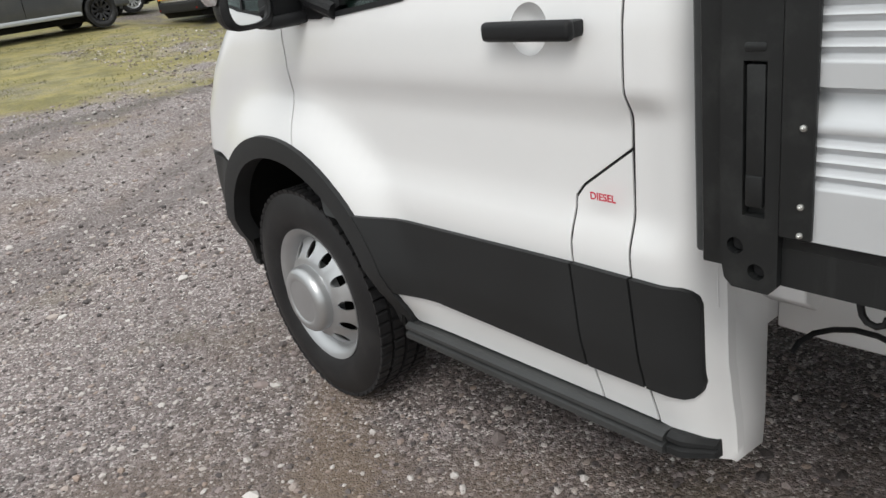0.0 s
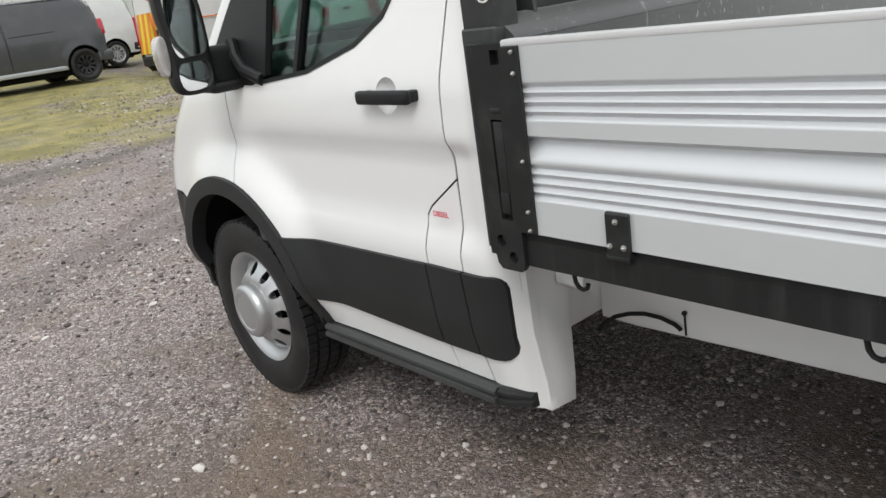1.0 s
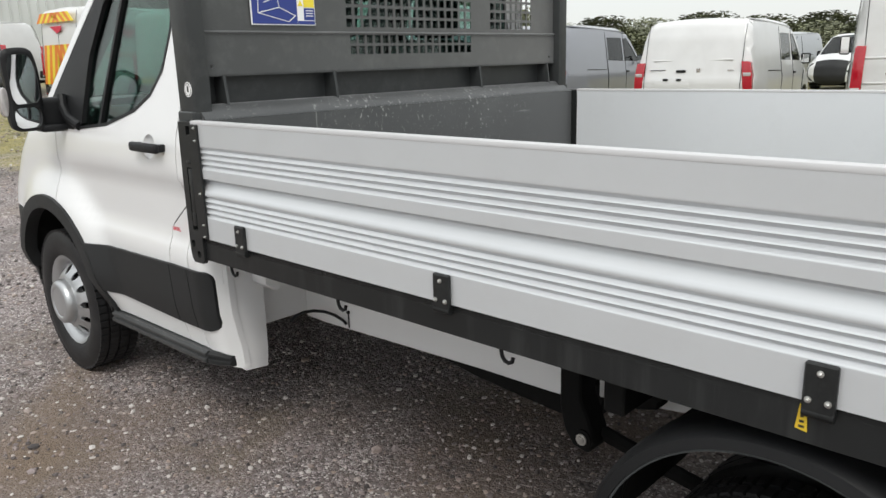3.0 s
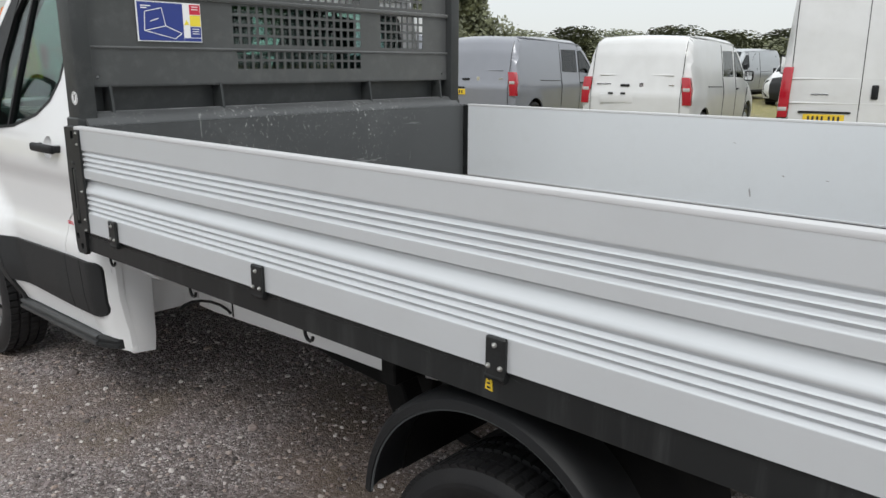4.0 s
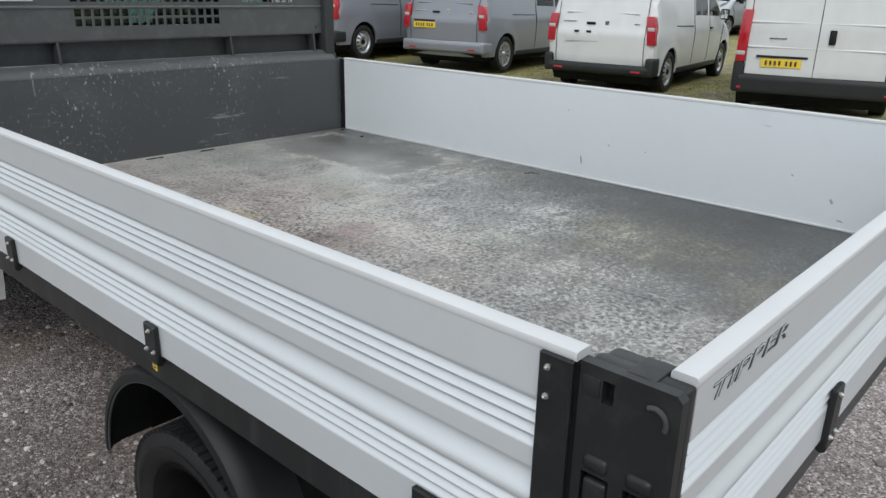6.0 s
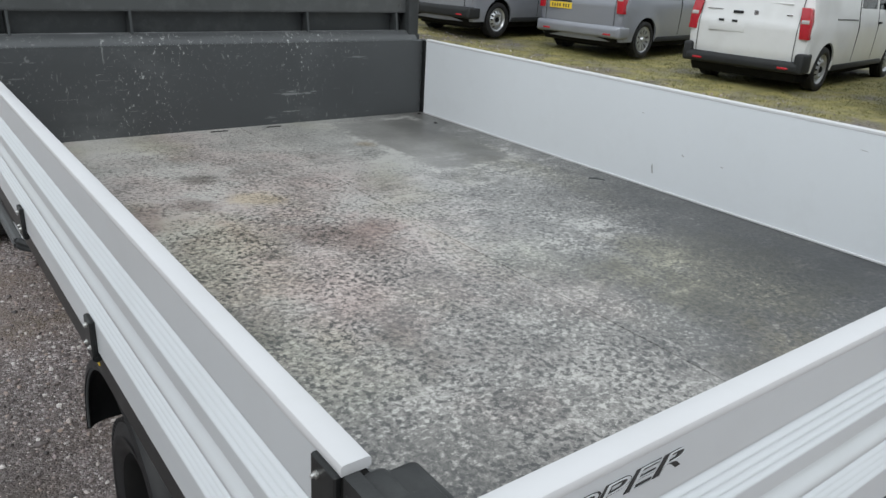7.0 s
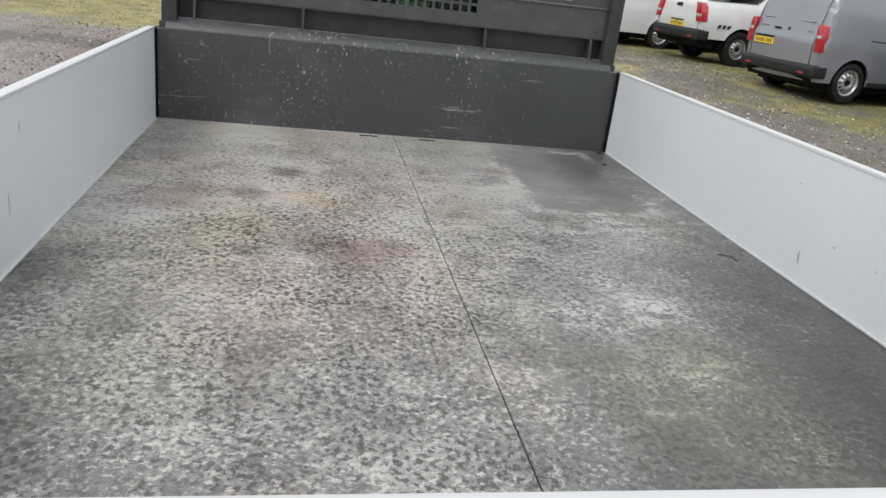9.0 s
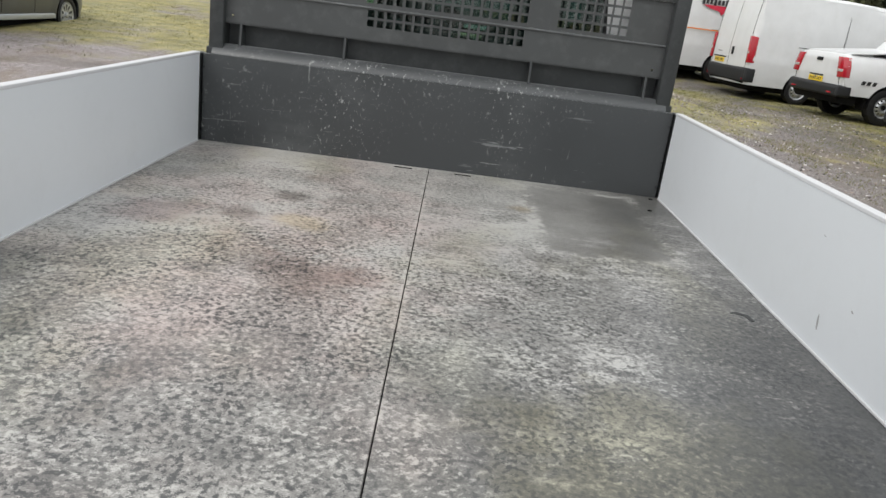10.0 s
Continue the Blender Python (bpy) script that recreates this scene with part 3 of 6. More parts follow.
    base = blend(maths("MULTIPLY", band(-0.5, 7.4, 8, 6.0, 0.35, 1.2), 0.6), base, (0.07, 0.06, 0.05))
    reach = maths("MAXIMUM", ranged(sep.outputs[0], 4.8, 9.5, 0.0, 0.95), maths("MULTIPLY", ranged(sep.outputs[1], 6.0, 10.0), ranged(sep.outputs[0], 6.5, 3.0, 0.55, 1.0)))
    patch = maths("ADD", reach, maths("MULTIPLY", maths("SUBTRACT", noise_at(0.7, 6, 0.65), 0.5), 2.6))
    moss = ranged(patch, 0.46, 0.88, 0, 0.85)
    green = blend(ranged(noise_at(2.5, 5), 0.4, 0.65), (0.20, 0.185, 0.055), (0.38, 0.325, 0.10))
    green = blend(ranged(noise_at(30, 4, 0.7), 0.45, 0.7, 0, 0.6), green, (0.06, 0.06, 0.025))
    base = blend(ranged(sep.outputs[0], 2.5, 6.5, 0, 0.65), base, (0.085, 0.078, 0.062))
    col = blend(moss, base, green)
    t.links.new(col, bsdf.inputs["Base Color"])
    t.links.new(ranged(noise_at(1.6, 4), 0.35, 0.7, 0.85, 0.55), bsdf.inputs["Roughness"])
    height = maths("ADD", maths("MULTIPLY", stones.outputs["Distance"], -0.6), maths("ADD", maths("MULTIPLY", chips.outputs["Distance"], -0.5), maths("MULTIPLY", noise_at(28, 5, 0.7), 1.2)))
    bump = t.nodes.new("ShaderNodeBump")
    bump.inputs["Strength"].default_value, bump.inputs["Distance"].default_value = 0.9, 0.012
    t.links.new(height, bump.inputs["Height"])
    t.links.new(bump.outputs[0], bsdf.inputs["Normal"])
    return mat


def steps(lo, hi, step, far):
    mid = list(np.arange(lo, hi + step / 2, step))
    out, d, v = [], step, hi
    while v < far:
        d *= 1.35
        v += d
        out.append(v)
    back, d, v = [], step, lo
    while v > -far:
        d *= 1.35
        v -= d
        back.append(v)
    return back[::-1] + mid + out


def ground_sheet():
    xs, ys = steps(-7, 13, 0.16, 700), steps(-6, 19, 0.16, 700)
    verts = [(x, y, ground_height(x, y)) for y in ys for x in xs]
    n = len(xs)
    faces = [(j * n + i, j * n + i + 1, (j + 1) * n + i + 1, (j + 1) * n + i) for j in range(len(ys) - 1) for i in range(n - 1)]
    me = bpy.data.meshes.new("ground")
    me.from_pydata(verts, [], faces)
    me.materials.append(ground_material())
    me.polygons.foreach_set("use_smooth", [True] * len(me.polygons))
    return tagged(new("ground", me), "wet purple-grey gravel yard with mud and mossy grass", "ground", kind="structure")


ground_sheet()


def stone_material():
    mat = material("loose_stone", (0.3, 0.28, 0.275), 0.65, vary=0.15, scale=40, grain=0.3, grain_scale=400)
    t = mat.node_tree
    geo, rmp = t.nodes.new("ShaderNodeNewGeometry"), t.nodes.new("ShaderNodeValToRGB")
    rmp.color_ramp.elements[0].color = (0.05, 0.043, 0.042, 1)
    rmp.color_ramp.elements[1].color = (0.58, 0.55, 0.53, 1)
    for pos, c in ((0.35, (0.15, 0.125, 0.12, 1)), (0.55, (0.27, 0.225, 0.22, 1)), (0.75, (0.32, 0.25, 0.21, 1)), (0.88, (0.48, 0.44, 0.42, 1))):
        e = rmp.color_ramp.elements.new(pos)
        e.color = c
    t.links.new(geo.outputs["Random Per Island"], rmp.inputs[0])
    t.links.new(rmp.outputs[0], t.nodes["Principled BSDF"].inputs["Base Color"])
    return mat


def gravel():
    rnd = random.Random(4)
    ico = bmesh.new()
    bmesh.ops.create_icosphere(ico, subdivisions=1, radius=1.0)
    base = np.array([v.co[:] for v in ico.verts])
    tris = [[v.index for v in f.verts] for f in ico.faces]
    ico.free()
    nv = len(base)
    verts, faces = [], []
    zones = [(26000, -3.6, 0.9, -1.6, 4.2, 0.003, 0.012), (5000, -4.0, 1.0, 3.0, 8.5, 0.006, 0.02), (8500, 1.2, 8.5, 2.5, 13.5, 0.007, 0.024), (2500, -1.1, 1.1, -3.2, 1.5, 0.004, 0.013), (260, -3.4, 1.0, -1.2, 5.0, 0.012, 0.028), (1500, 1.2, 9.0, -3.5, 3.5, 0.008, 0.022)]
    for count, x0, x1, y0, y1, s0, s1 in zones:
        for _ in range(count):
            x, y = rnd.uniform(x0, x1), rnd.uniform(y0, y1)
            s = s0 + (s1 - s0) * rnd.random() ** 3
            sc = np.array([s * rnd.uniform(0.7, 1.4), s * rnd.uniform(0.7, 1.3), s * rnd.uniform(0.45, 0.8)])
            a = rnd.uniform(0, 6.28)
            p = base * (1 + np.array([[rnd.uniform(-0.25, 0.25)] for _ in range(nv)])) * sc
            p = np.stack([p[:, 0] * math.cos(a) - p[:, 1] * math.sin(a), p[:, 0] * math.sin(a) + p[:, 1] * math.cos(a), p[:, 2]], 1)
            k = len(verts)
            p += (x, y, ground_height(x, y) + sc[2] * 0.35)
            verts += p.tolist()
            faces += [[k + i for i in f] for f in tris]
    me = bpy.data.meshes.new("loose_gravel")
    me.from_pydata(verts, [], faces)
    me.materials.append(stone_material())
    tagged(new("loose_gravel", me), "loose grey and pinkish stone chips scattered over the yard", "gravel", kind="stuff")


def grass():
    """Low moss and grass tufts in patches."""
    rnd = random.Random(9)
    verts, faces = [], []
    for _ in range(20000):
        if rnd.random() < 0.7:
            x, y = rnd.uniform(5.0, 13.0), rnd.uniform(1.0, 17.0)
        else:
            x, y = rnd.uniform(-8.0, 6.0), rnd.uniform(7.0, 16.0)
        reach = max((x - 4.5) / 4, (y - 6) / 4)
        if noise.noise((x * 0.8, y * 0.8, 1.3)) * 1.5 + min(reach, 1) < 0.55:
            continue
        z = ground_height(x, y)
        for _ in range(3):
            px, py = x + rnd.gauss(0, 0.03), y + rnd.gauss(0, 0.03)
            h, a = rnd.uniform(0.010, 0.032), rnd.uniform(0, 6.28)
            w, lean = 0.006, rnd.uniform(0.2, 1.0) * h
            k = len(verts)
            ca, sa = math.cos(a), math.sin(a)
            verts += [(px - w * ca, py - w * sa, z - 0.004), (px + w * ca, py + w * sa, z - 0.004), (px - lean * sa, py + lean * ca, z + h)]
            faces.append((k, k + 1, k + 2))
    me = bpy.data.meshes.new("grass")
    me.from_pydata(verts, [], faces)
    me.materials.append(material("moss_grass", (0.13, 0.13, 0.035), 0.8, vary=0.45, scale=1.5))
    tagged(new("grass", me), "short yellowish green grass and moss in patches", "grass", kind="stuff")


gravel()
grass()


# ---- wheels ----
def circle(cy, cz, r, n=40):
    return [(cy + r * math.cos(2 * math.pi * m / n), cz + r * math.sin(2 * math.pi * m / n)) for m in range(n)]


def tyre_mesh(R, width, rim_r, n=120, lug=0.010):
    """A tyre round x, outside at -x: rounded sidewalls, grooved tread with blocks."""
    w = width / 2
    prof = [(rim_r - 0.012, -w * 0.55), (rim_r + 0.004, -w * 0.80), (rim_r + 0.03, -w * 0.94), (rim_r + 0.06, -w * 1.0), (R - 0.055, -w * 0.99), (R - 0.03, -w * 0.95), (R - 0.012, -w * 0.88)]
    tread = []
    for g in (-0.72, -0.25, 0.25, 0.72):
        tread += [(R, (g - 0.19) * w), (R, (g + 0.17) * w), (R - lug * 1.2, (g + 0.175) * w), (R - lug * 1.2, (g + 0.285) * w)]
    tread = tread[:-2]
    prof = prof + tread + [(r, -h) for r, h in prof[::-1]]
    bm = bmesh.new()
    rings = []
    cut = {len(prof) // 2 - len(tread) // 2 + i for i in range(len(tread))}
    for i, (r, h) in enumerate(prof):
        ring = []
        for m in range(n):
            a = 2 * math.pi * m / n
            q = r - (lug if (i in cut and m % 6 == 0 and r > R - 0.001) else 0)
            ring.append(bm.verts.new((h, q * math.cos(a), q * math.sin(a))))
        rings.append(ring)
    for p, q in zip(rings, rings[1:]):
        for m in range(n):
            bm.faces.new((p[m], p[(m + 1) % n], q[(m + 1) % n], q[m]))
    bmesh.ops.recalc_face_normals(bm, faces=bm.faces[:])
    return bm


def add_wheel(parent, x, y, z, side, R=0.355, width=0.20, style="steel", deep=0.0, n=120):
    """A wheel whose outside faces side * x. deep > 0 sets the disc far in, as on the outer of twin wheels."""
    turn = Matrix.Translation((x, y, z)) @ Matrix.Rotation(0 if side < 0 else math.pi, 4, "Z")
    rr = 0.215 if style in ("steel", "plain") else 0.225
    w = width / 2
    # deep-set silver rims take underbody black, so the shade inside is in their colour
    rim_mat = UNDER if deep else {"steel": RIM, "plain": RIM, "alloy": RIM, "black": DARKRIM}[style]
    barrel = lathe([(rr - 0.006, w * 0.9), (rr - 0.03, w * 0.5), (rr - 0.03, -w * 0.45), (rr - 0.012, -w * 0.72), (rr - 0.004, -w * 0.80), (rr + 0.008, -w * 0.86), (rr + 0.009, -w * 0.80), (rr + 0.0, -w * 0.70), (rr - 0.012, 0), (rr, w)], "x", n=48, close=True)
    face = -w * 0.55 + deep
    if style in ("steel", "plain"):
        holes = []
        for k in range(12):
            a = 2 * math.pi * k / 12
            holes.append([(0.155 * math.cos(a) + 0.0235 * math.cos(b) * math.cos(a) - 0.0165 * math.sin(b) * math.sin(a), 0.155 * math.sin(a) + 0.0235 * math.cos(b) * math.sin(a) + 0.0165 * math.sin(b) * math.cos(a)) for b in [2 * math.pi * q / 12 for q in range(12)]])

        def bend(P, off):
            r = np.hypot(*P.T)
            h = face - 0.045 * smooth(0.185, 0.115, r) + 0.02 * smooth(0.17, 0.20, r) + 0.03 * smooth(0.10, 0.06, r)
            return np.stack([h + off, P[:, 0], P[:, 1]], 1)

        disc = skin(circle(0, 0, rr - 0.022, 48), holes, lambda P: bend(P, 0), lambda P: bend(P, 0.006), step=0.03, edge_step=0.02)
    else:
        holes = []
        for k in range(5):
            for s in (-1, 1):
                a = 2 * math.pi * k / 5 + s * 0.33
                holes.append([((0.13 + 0.062 * math.cos(b)) * math.cos(a + 0.20 * math.sin(b) * (0.7 + 0.4 * math.cos(b))), (0.13 + 0.062 * math.cos(b)) * math.sin(a + 0.20 * math.sin(b) * (0.7 + 0.4 * math.cos(b)))) for b in [2 * math.pi * q / 14 for q in range(14)]])

        def bend(P, off):
            r = np.hypot(*P.T)
            return np.stack([face - 0.01 - 0.02 * smooth(0.02, 0.2, r) + off, P[:, 0], P[:, 1]], 1)

        disc = skin(circle(0, 0, rr - 0.018, 48), holes, lambda P: bend(P, 0), lambda P: bend(P, 0.02), step=0.03, edge_step=0.02)
    wheel = part("wheel", joined(barrel, disc), rim_mat, parent)
    wheel.matrix_local = turn
    part("tyre", tyre_mesh(R, width, rr, n), RUBBER, wheel, "black tyre with worn tread")
    if style == "steel" and not deep:
        cap = lathe([(0.112, face + 0.0), (0.110, face - 0.060), (0.106, face - 0.076), (0.097, face - 0.086), (0.080, face - 0.090), (0.074, face - 0.088), (0.070, face - 0.085), (0.04, face - 0.086), (0.010, face - 0.087)], "x", n=48)
        part("hub_cap", cap, RIM, wheel, "domed silver hub cap")
    else:
        part("hub", lathe([(0.055, face + 0.02), (0.05, face - 0.03), (0.042, face - 0.045), (0.01, face - 0.05)], "x", n=24), RIM if deep or style == "alloy" else UNDER, wheel)
    drum = lathe([(0.15, face + 0.04), (0.15, w * 1.2), (0.02, w * 1.2), (0.02, face + 0.04)], "x", n=28, close=True)
    part("brake_drum", drum, UNDER, wheel)
    return wheel


# ---- the tipper truck ----
truck = root("tipper_truck", Matrix(), "white single-cab tipper truck with aluminium dropsides", "truck")

ARCH_Y, ARCH_Z, ARCH_R, ARCH_WIDE = 1.53, 0.370, 0.455, 1.065


def arch(off, a0, a1, n=14):
    """A stretch of the front wheel arch, a little wider than high."""
    return [(ARCH_Y + (y - ARCH_Y) * ARCH_WIDE, z) for y, z in arc(ARCH_Y, ARCH_Z, ARCH_R + off, a0, a1, n)]



CAB = [(0.149, 0.20), (0.149, 1.70), (0.19, 1.92), (0.30, 2.06), (0.50, 2.12), (0.75, 2.11), (0.93, 2.03), (1.62, 1.24), (1.80, 1.19), (2.02, 1.12), (2.22, 1.01), (2.34, 0.86), (2.40, 0.68), (2.43, 0.52), (2.42, 0.36), (2.36, 0.26)]
CAB_Z = [0.25, 0.36, 0.42, 0.47, 0.50, 0.68, 0.72, 0.80, 0.95, 1.00, 1.05, 1.11, 1.15, 1.20, 1.35, 1.50, 1.85, 2.12]
CAB_W = [0.955, 0.965, 0.978, 0.985, 0.992, 0.998, 1.000, 1.000, 1.002, 1.004, 1.003, 1.000, 0.993, 0.982, 0.948, 0.912, 0.825, 0.755]


def cab_x(P, lift=0.0):
    y, z = P.T
    x = np.interp(z, CAB_Z, CAB_W)
    r = np.hypot((y - ARCH_Y) / ARCH_WIDE, z - ARCH_Z)
    x = x - 0.024 * smooth(0.70, 0.79, z) * (1 - smooth(0.95, 1.01, z)) * smooth(0.50, 0.62, r) * smooth(0.16, 0.26, y) * (1 - smooth(1.15, 1.6, y))
    x = x + 0.046 * (1 - smooth(0.43, 0.60, r)) * smooth(0.3, 0.5, z)
    R = 0.055 + 0.035 * (1 - smooth(0.3, 0.5, y)) * (1 - smooth(1.5, 1.9, z)) + 0.33 * smooth(1.55, 2.3, y)
    d = np.minimum(edge_distance(P, CAB, False), R)
    return x - (R - np.sqrt(np.maximum(R * R - (R - d) ** 2, 0))) + lift


def cab_panel(name, loop, side, mat, holes=(), lift=0.0, thick=0.025, gap=0.0055, parent=None, label="", step=0.035):
    out = lambda P: np.stack([side * cab_x(P, lift), P[:, 0], P[:, 1]], 1)
    back = lambda P: np.stack([side * (cab_x(P, lift) - thick), P[:, 0], P[:, 1]], 1)
    return part(name, skin(shrunk(list(loop), gap), [list(h) for h in holes], out, back, step), mat, parent or truck, label)


WINDOW = [(1.40, 1.175), (1.15, 1.15), (0.87, 1.175), (0.63, 1.235), (0.51, 1.295), (0.435, 1.38), (0.405, 1.52), (0.42, 1.80), (0.50, 1.88), (0.72, 1.89), (0.86, 1.83), (1.36, 1.25)]


def eased(loop, rounds=2):
    """The closed loop with its corners cut round."""
    for _ in range(rounds):
        out = []
        for p, q in zip(loop, loop[1:] + loop[:1]):
            out += [(0.75 * p[0] + 0.25 * q[0], 0.75 * p[1] + 0.25 * q[1]), (0.25 * p[0] + 0.75 * q[0], 0.25 * p[1] + 0.75 * q[1])]
        loop = out
    return loop


def cab_side(side):
    wing = [(1.41, 1.125), (1.58, 1.225), (1.62, 1.24), (1.80, 1.19), (2.02, 1.12), (2.10, 1.085), (2.18, 0.92), (2.22, 0.72), (1.86, 0.705)] + arch(0, 46, 105) + [(1.412, 0.87), (1.417, 0.95), (1.408, 1.05)]
    cab_panel("front_wing", wing, side, WHITE)
    bumper = [(1.86, 0.70), (2.40, 0.70), (2.43, 0.52), (2.42, 0.36), (2.36, 0.26), (2.03, 0.26), (2.017, 0.33)] + arch(0, 0, 46)
    cab_panel("bumper_corner", bumper, side, ARCH, label="grey plastic front bumper corner")
    lamp = [(2.10, 1.085), (2.22, 1.01), (2.34, 0.86), (2.40, 0.70), (2.22, 0.71), (2.18, 0.92)]
    cab_panel("headlamp", lamp, side, CLEAR, label="clear wrap-round headlamp")
    ring = arch(0.002, 4, 188, 30) + arch(-0.062, 188, 4, 30)
    cab_panel("wheel_arch_trim", ring, side, ARCH, lift=0.014, thick=0.06, gap=0.0, label="textured dark grey wheel arch trim", step=0.03)
    door = [(1.035, 0.336), (0.404, 0.345), (0.421, 0.50), (0.432, 0.68), (0.427, 0.795), (0.406, 0.82), (0.293, 0.90), (0.287, 1.00), (0.286, 1.15), (0.262, 1.35), (0.252, 1.60), (0.27, 1.86), (0.36, 1.97), (0.50, 2.01), (0.74, 2.00), (0.90, 1.93), (1.52, 1.215), (1.410, 1.125), (1.408, 1.05), (1.417, 0.95), (1.412, 0.87)] + arch(0, 105, 183)
    CUP = circle(0.492, 1.106, 0.046, 24)
    body = cab_panel("door", door, side, WHITE, holes=[WINDOW, CUP], label="white painted cab door")
    flap = [(0.293, 0.90), (0.406, 0.82), (0.427, 0.795), (0.432, 0.68), (0.421, 0.50), (0.404, 0.345), (0.268, 0.346), (0.283, 0.47), (0.295, 0.68), (0.295, 0.80)]
    filler = cab_panel("filler_flap", flap, side, WHITE)
    quarter = [(0.1438, 0.262), (0.1438, 1.70), (0.19, 1.92), (0.30, 2.06), (0.50, 2.118), (0.75, 2.108), (0.93, 2.028), (1.62, 1.24), (1.58, 1.225), (1.52, 1.215), (0.90, 1.93), (0.74, 2.00), (0.50, 2.01), (0.36, 1.97), (0.27, 1.86), (0.252, 1.60), (0.262, 1.35), (0.286, 1.15), (0.287, 1.00), (0.295, 0.80), (0.295, 0.68), (0.283, 0.47), (0.268, 0.346), (0.225, 0.340), (0.200, 0.318), (0.178, 0.288)]
    cab_panel("cab_side_frame", quarter, side, WHITE, step=0.014)
    seal = [(p[0], p[1]) for p in shrunk(WINDOW, -0.013)]
    cab_panel("window_seal", seal, side, BLACK, holes=[shrunk(WINDOW, 0.012)], lift=0.003, gap=0.0, parent=body)
    cab_panel("window_divider", [(0.948, 1.170), (0.927, 1.173), (0.796, 1.868), (0.813, 1.858)], side, BLACK, lift=0.001, thick=0.03, gap=0.0, parent=body)
    cab_panel("side_window", shrunk(WINDOW, 0.01), side, GLASS, lift=-0.012, thick=0.004, gap=0.0, parent=body, label="tinted green door glass")
    sail = [(1.47, 1.147), (1.20, 1.142), (1.11, 1.17), (1.09, 1.45), (0.98, 1.72), (0.87, 1.838), (0.915, 1.885), (1.49, 1.240)]
    cab_panel("mirror_sail", sail, side, BLACK, lift=0.005, gap=0.0, parent=body)
    front_strip = [(0.423, 0.431), (0.433, 0.666), (1.150, 0.648)] + arch(0.004, 143, 171, 8)
    mid_strip = [(0.281, 0.433), (0.296, 0.667), (0.429, 0.667), (0.419, 0.431)]
    rear_strip = [(0.200, 0.434), (0.184, 0.439), (0.174, 0.450), (0.169, 0.470), (0.169, 0.634), (0.173, 0.650), (0.182, 0.661), (0.196, 0.667), (0.292, 0.667), (0.277, 0.433)]
    for strip in (front_strip, mid_strip, rear_strip):
        cab_panel("side_moulding", strip, side, ARCH, lift=0.012, thick=0.03, gap=0.0015, label="black plastic side rubbing panel", step=0.03)
    for seam in ([(0.252, 1.60), (0.262, 1.35), (0.286, 1.15), (0.287, 1.00), (0.293, 0.90), (0.295, 0.80), (0.295, 0.68), (0.283, 0.47), (0.268, 0.346)], [(0.293, 0.90), (0.406, 0.82), (0.427, 0.795), (0.432, 0.68), (0.421, 0.50), (0.404, 0.345)]):
        pts = np.array(refined(list(seam) + [seam[-1]], 0.02)[: -1] + [seam[-1]])
        part("door_seal", tube([(side * (x - 0.008), y, z) for x, (y, z) in zip(cab_x(pts), pts)], 0.0058, 6), BLACK, truck)
    # sill step with a groove along it
    sill = [(0.965, 0.0), (0.985, 0.003), (0.998, -0.005), (0.998, -0.016), (0.989, -0.019), (0.989, -0.026), (1.0, -0.031), (1.0, -0.047), (0.985, -0.058), (0.93, -0.062), (0.90, -0.05), (0.90, 0.0)]
    for name, y0, y1, mat, words in (("sill_step", 0.24, 1.06, SILL, "black plastic sill step"), ("sill_end", 0.163, 0.237, ARCH, "")):
        bm = bmesh.new()
        rows = []
        for k in range(7):
            y = y0 + (y1 - y0) * k / 6
            drop = smooth(0.215, 0.150, np.array([y]))[0]
            rows.append([bm.verts.new((side * (x - 0.055 * drop - (0.008 if name == "sill_end" else 0)), y, 0.347 - 0.014 * (y - 0.165) / 0.83 - 0.022 * drop + 0.86 * h * (1 - 0.25 * drop))) for x, h in sill])
        for p, q in zip(rows, rows[1:]):
            for k in range(len(sill)):
                bm.faces.new((p[k], p[(k + 1) % len(sill)], q[(k + 1) % len(sill)], q[k]))
        bm.faces.new(rows[0])
        bm.faces.new(rows[-1])
        bmesh.ops.recalc_face_normals(bm, faces=bm.faces[:])
        part(name, bm, mat, truck, words, angle=35)
    backing = [(1.03, 0.37), (0.19, 0.37), (0.19, 1.12), (1.40, 1.12), (1.40, 0.97)] + arch(0.03, 114, 176)
    cab_panel("inner_skin", backing, side, UNDER, holes=[CUP], lift=-0.028, thick=0.004, gap=0.0)
    # dark trim inside the door and up the windscreen pillar
    card = [(1.36, 0.60), (0.36, 0.60), (0.34, 1.00), (0.33, 1.40), (0.33, 1.84), (0.40, 1.93), (0.52, 1.97), (0.74, 1.96), (0.88, 1.90), (1.46, 1.215), (1.38, 1.10)]
    cab_panel("door_card", card, side, TRIM_DARK, holes=[WINDOW], lift=-0.032, thick=0.03, gap=0.0, parent=body, label="dark grey inner door trim")
    cab_panel("pillar_trim", [(1.60, 1.235), (0.92, 2.005), (0.80, 1.965), (0.87, 1.86), (1.40, 1.235)], side, TRIM_DARK, lift=-0.07, thick=0.04, gap=0.0, parent=truck)
    # door handle: grip bar over a dished cup
    deep = lambda P: 0.026 * np.maximum(0, 1 - ((P[:, 0] - 0.492) ** 2 + (P[:, 1] - 1.106) ** 2) / 0.0462 ** 2) ** 0.6
    dish = skin(CUP, [], lambda P: np.stack([side * (cab_x(P) - deep(P)), P[:, 0], P[:, 1]], 1), lambda P: np.stack([side * (cab_x(P) - deep(P) - 0.02), P[:, 0], P[:, 1]], 1), 0.012)
    part("handle_cup", dish, WHITE, body)
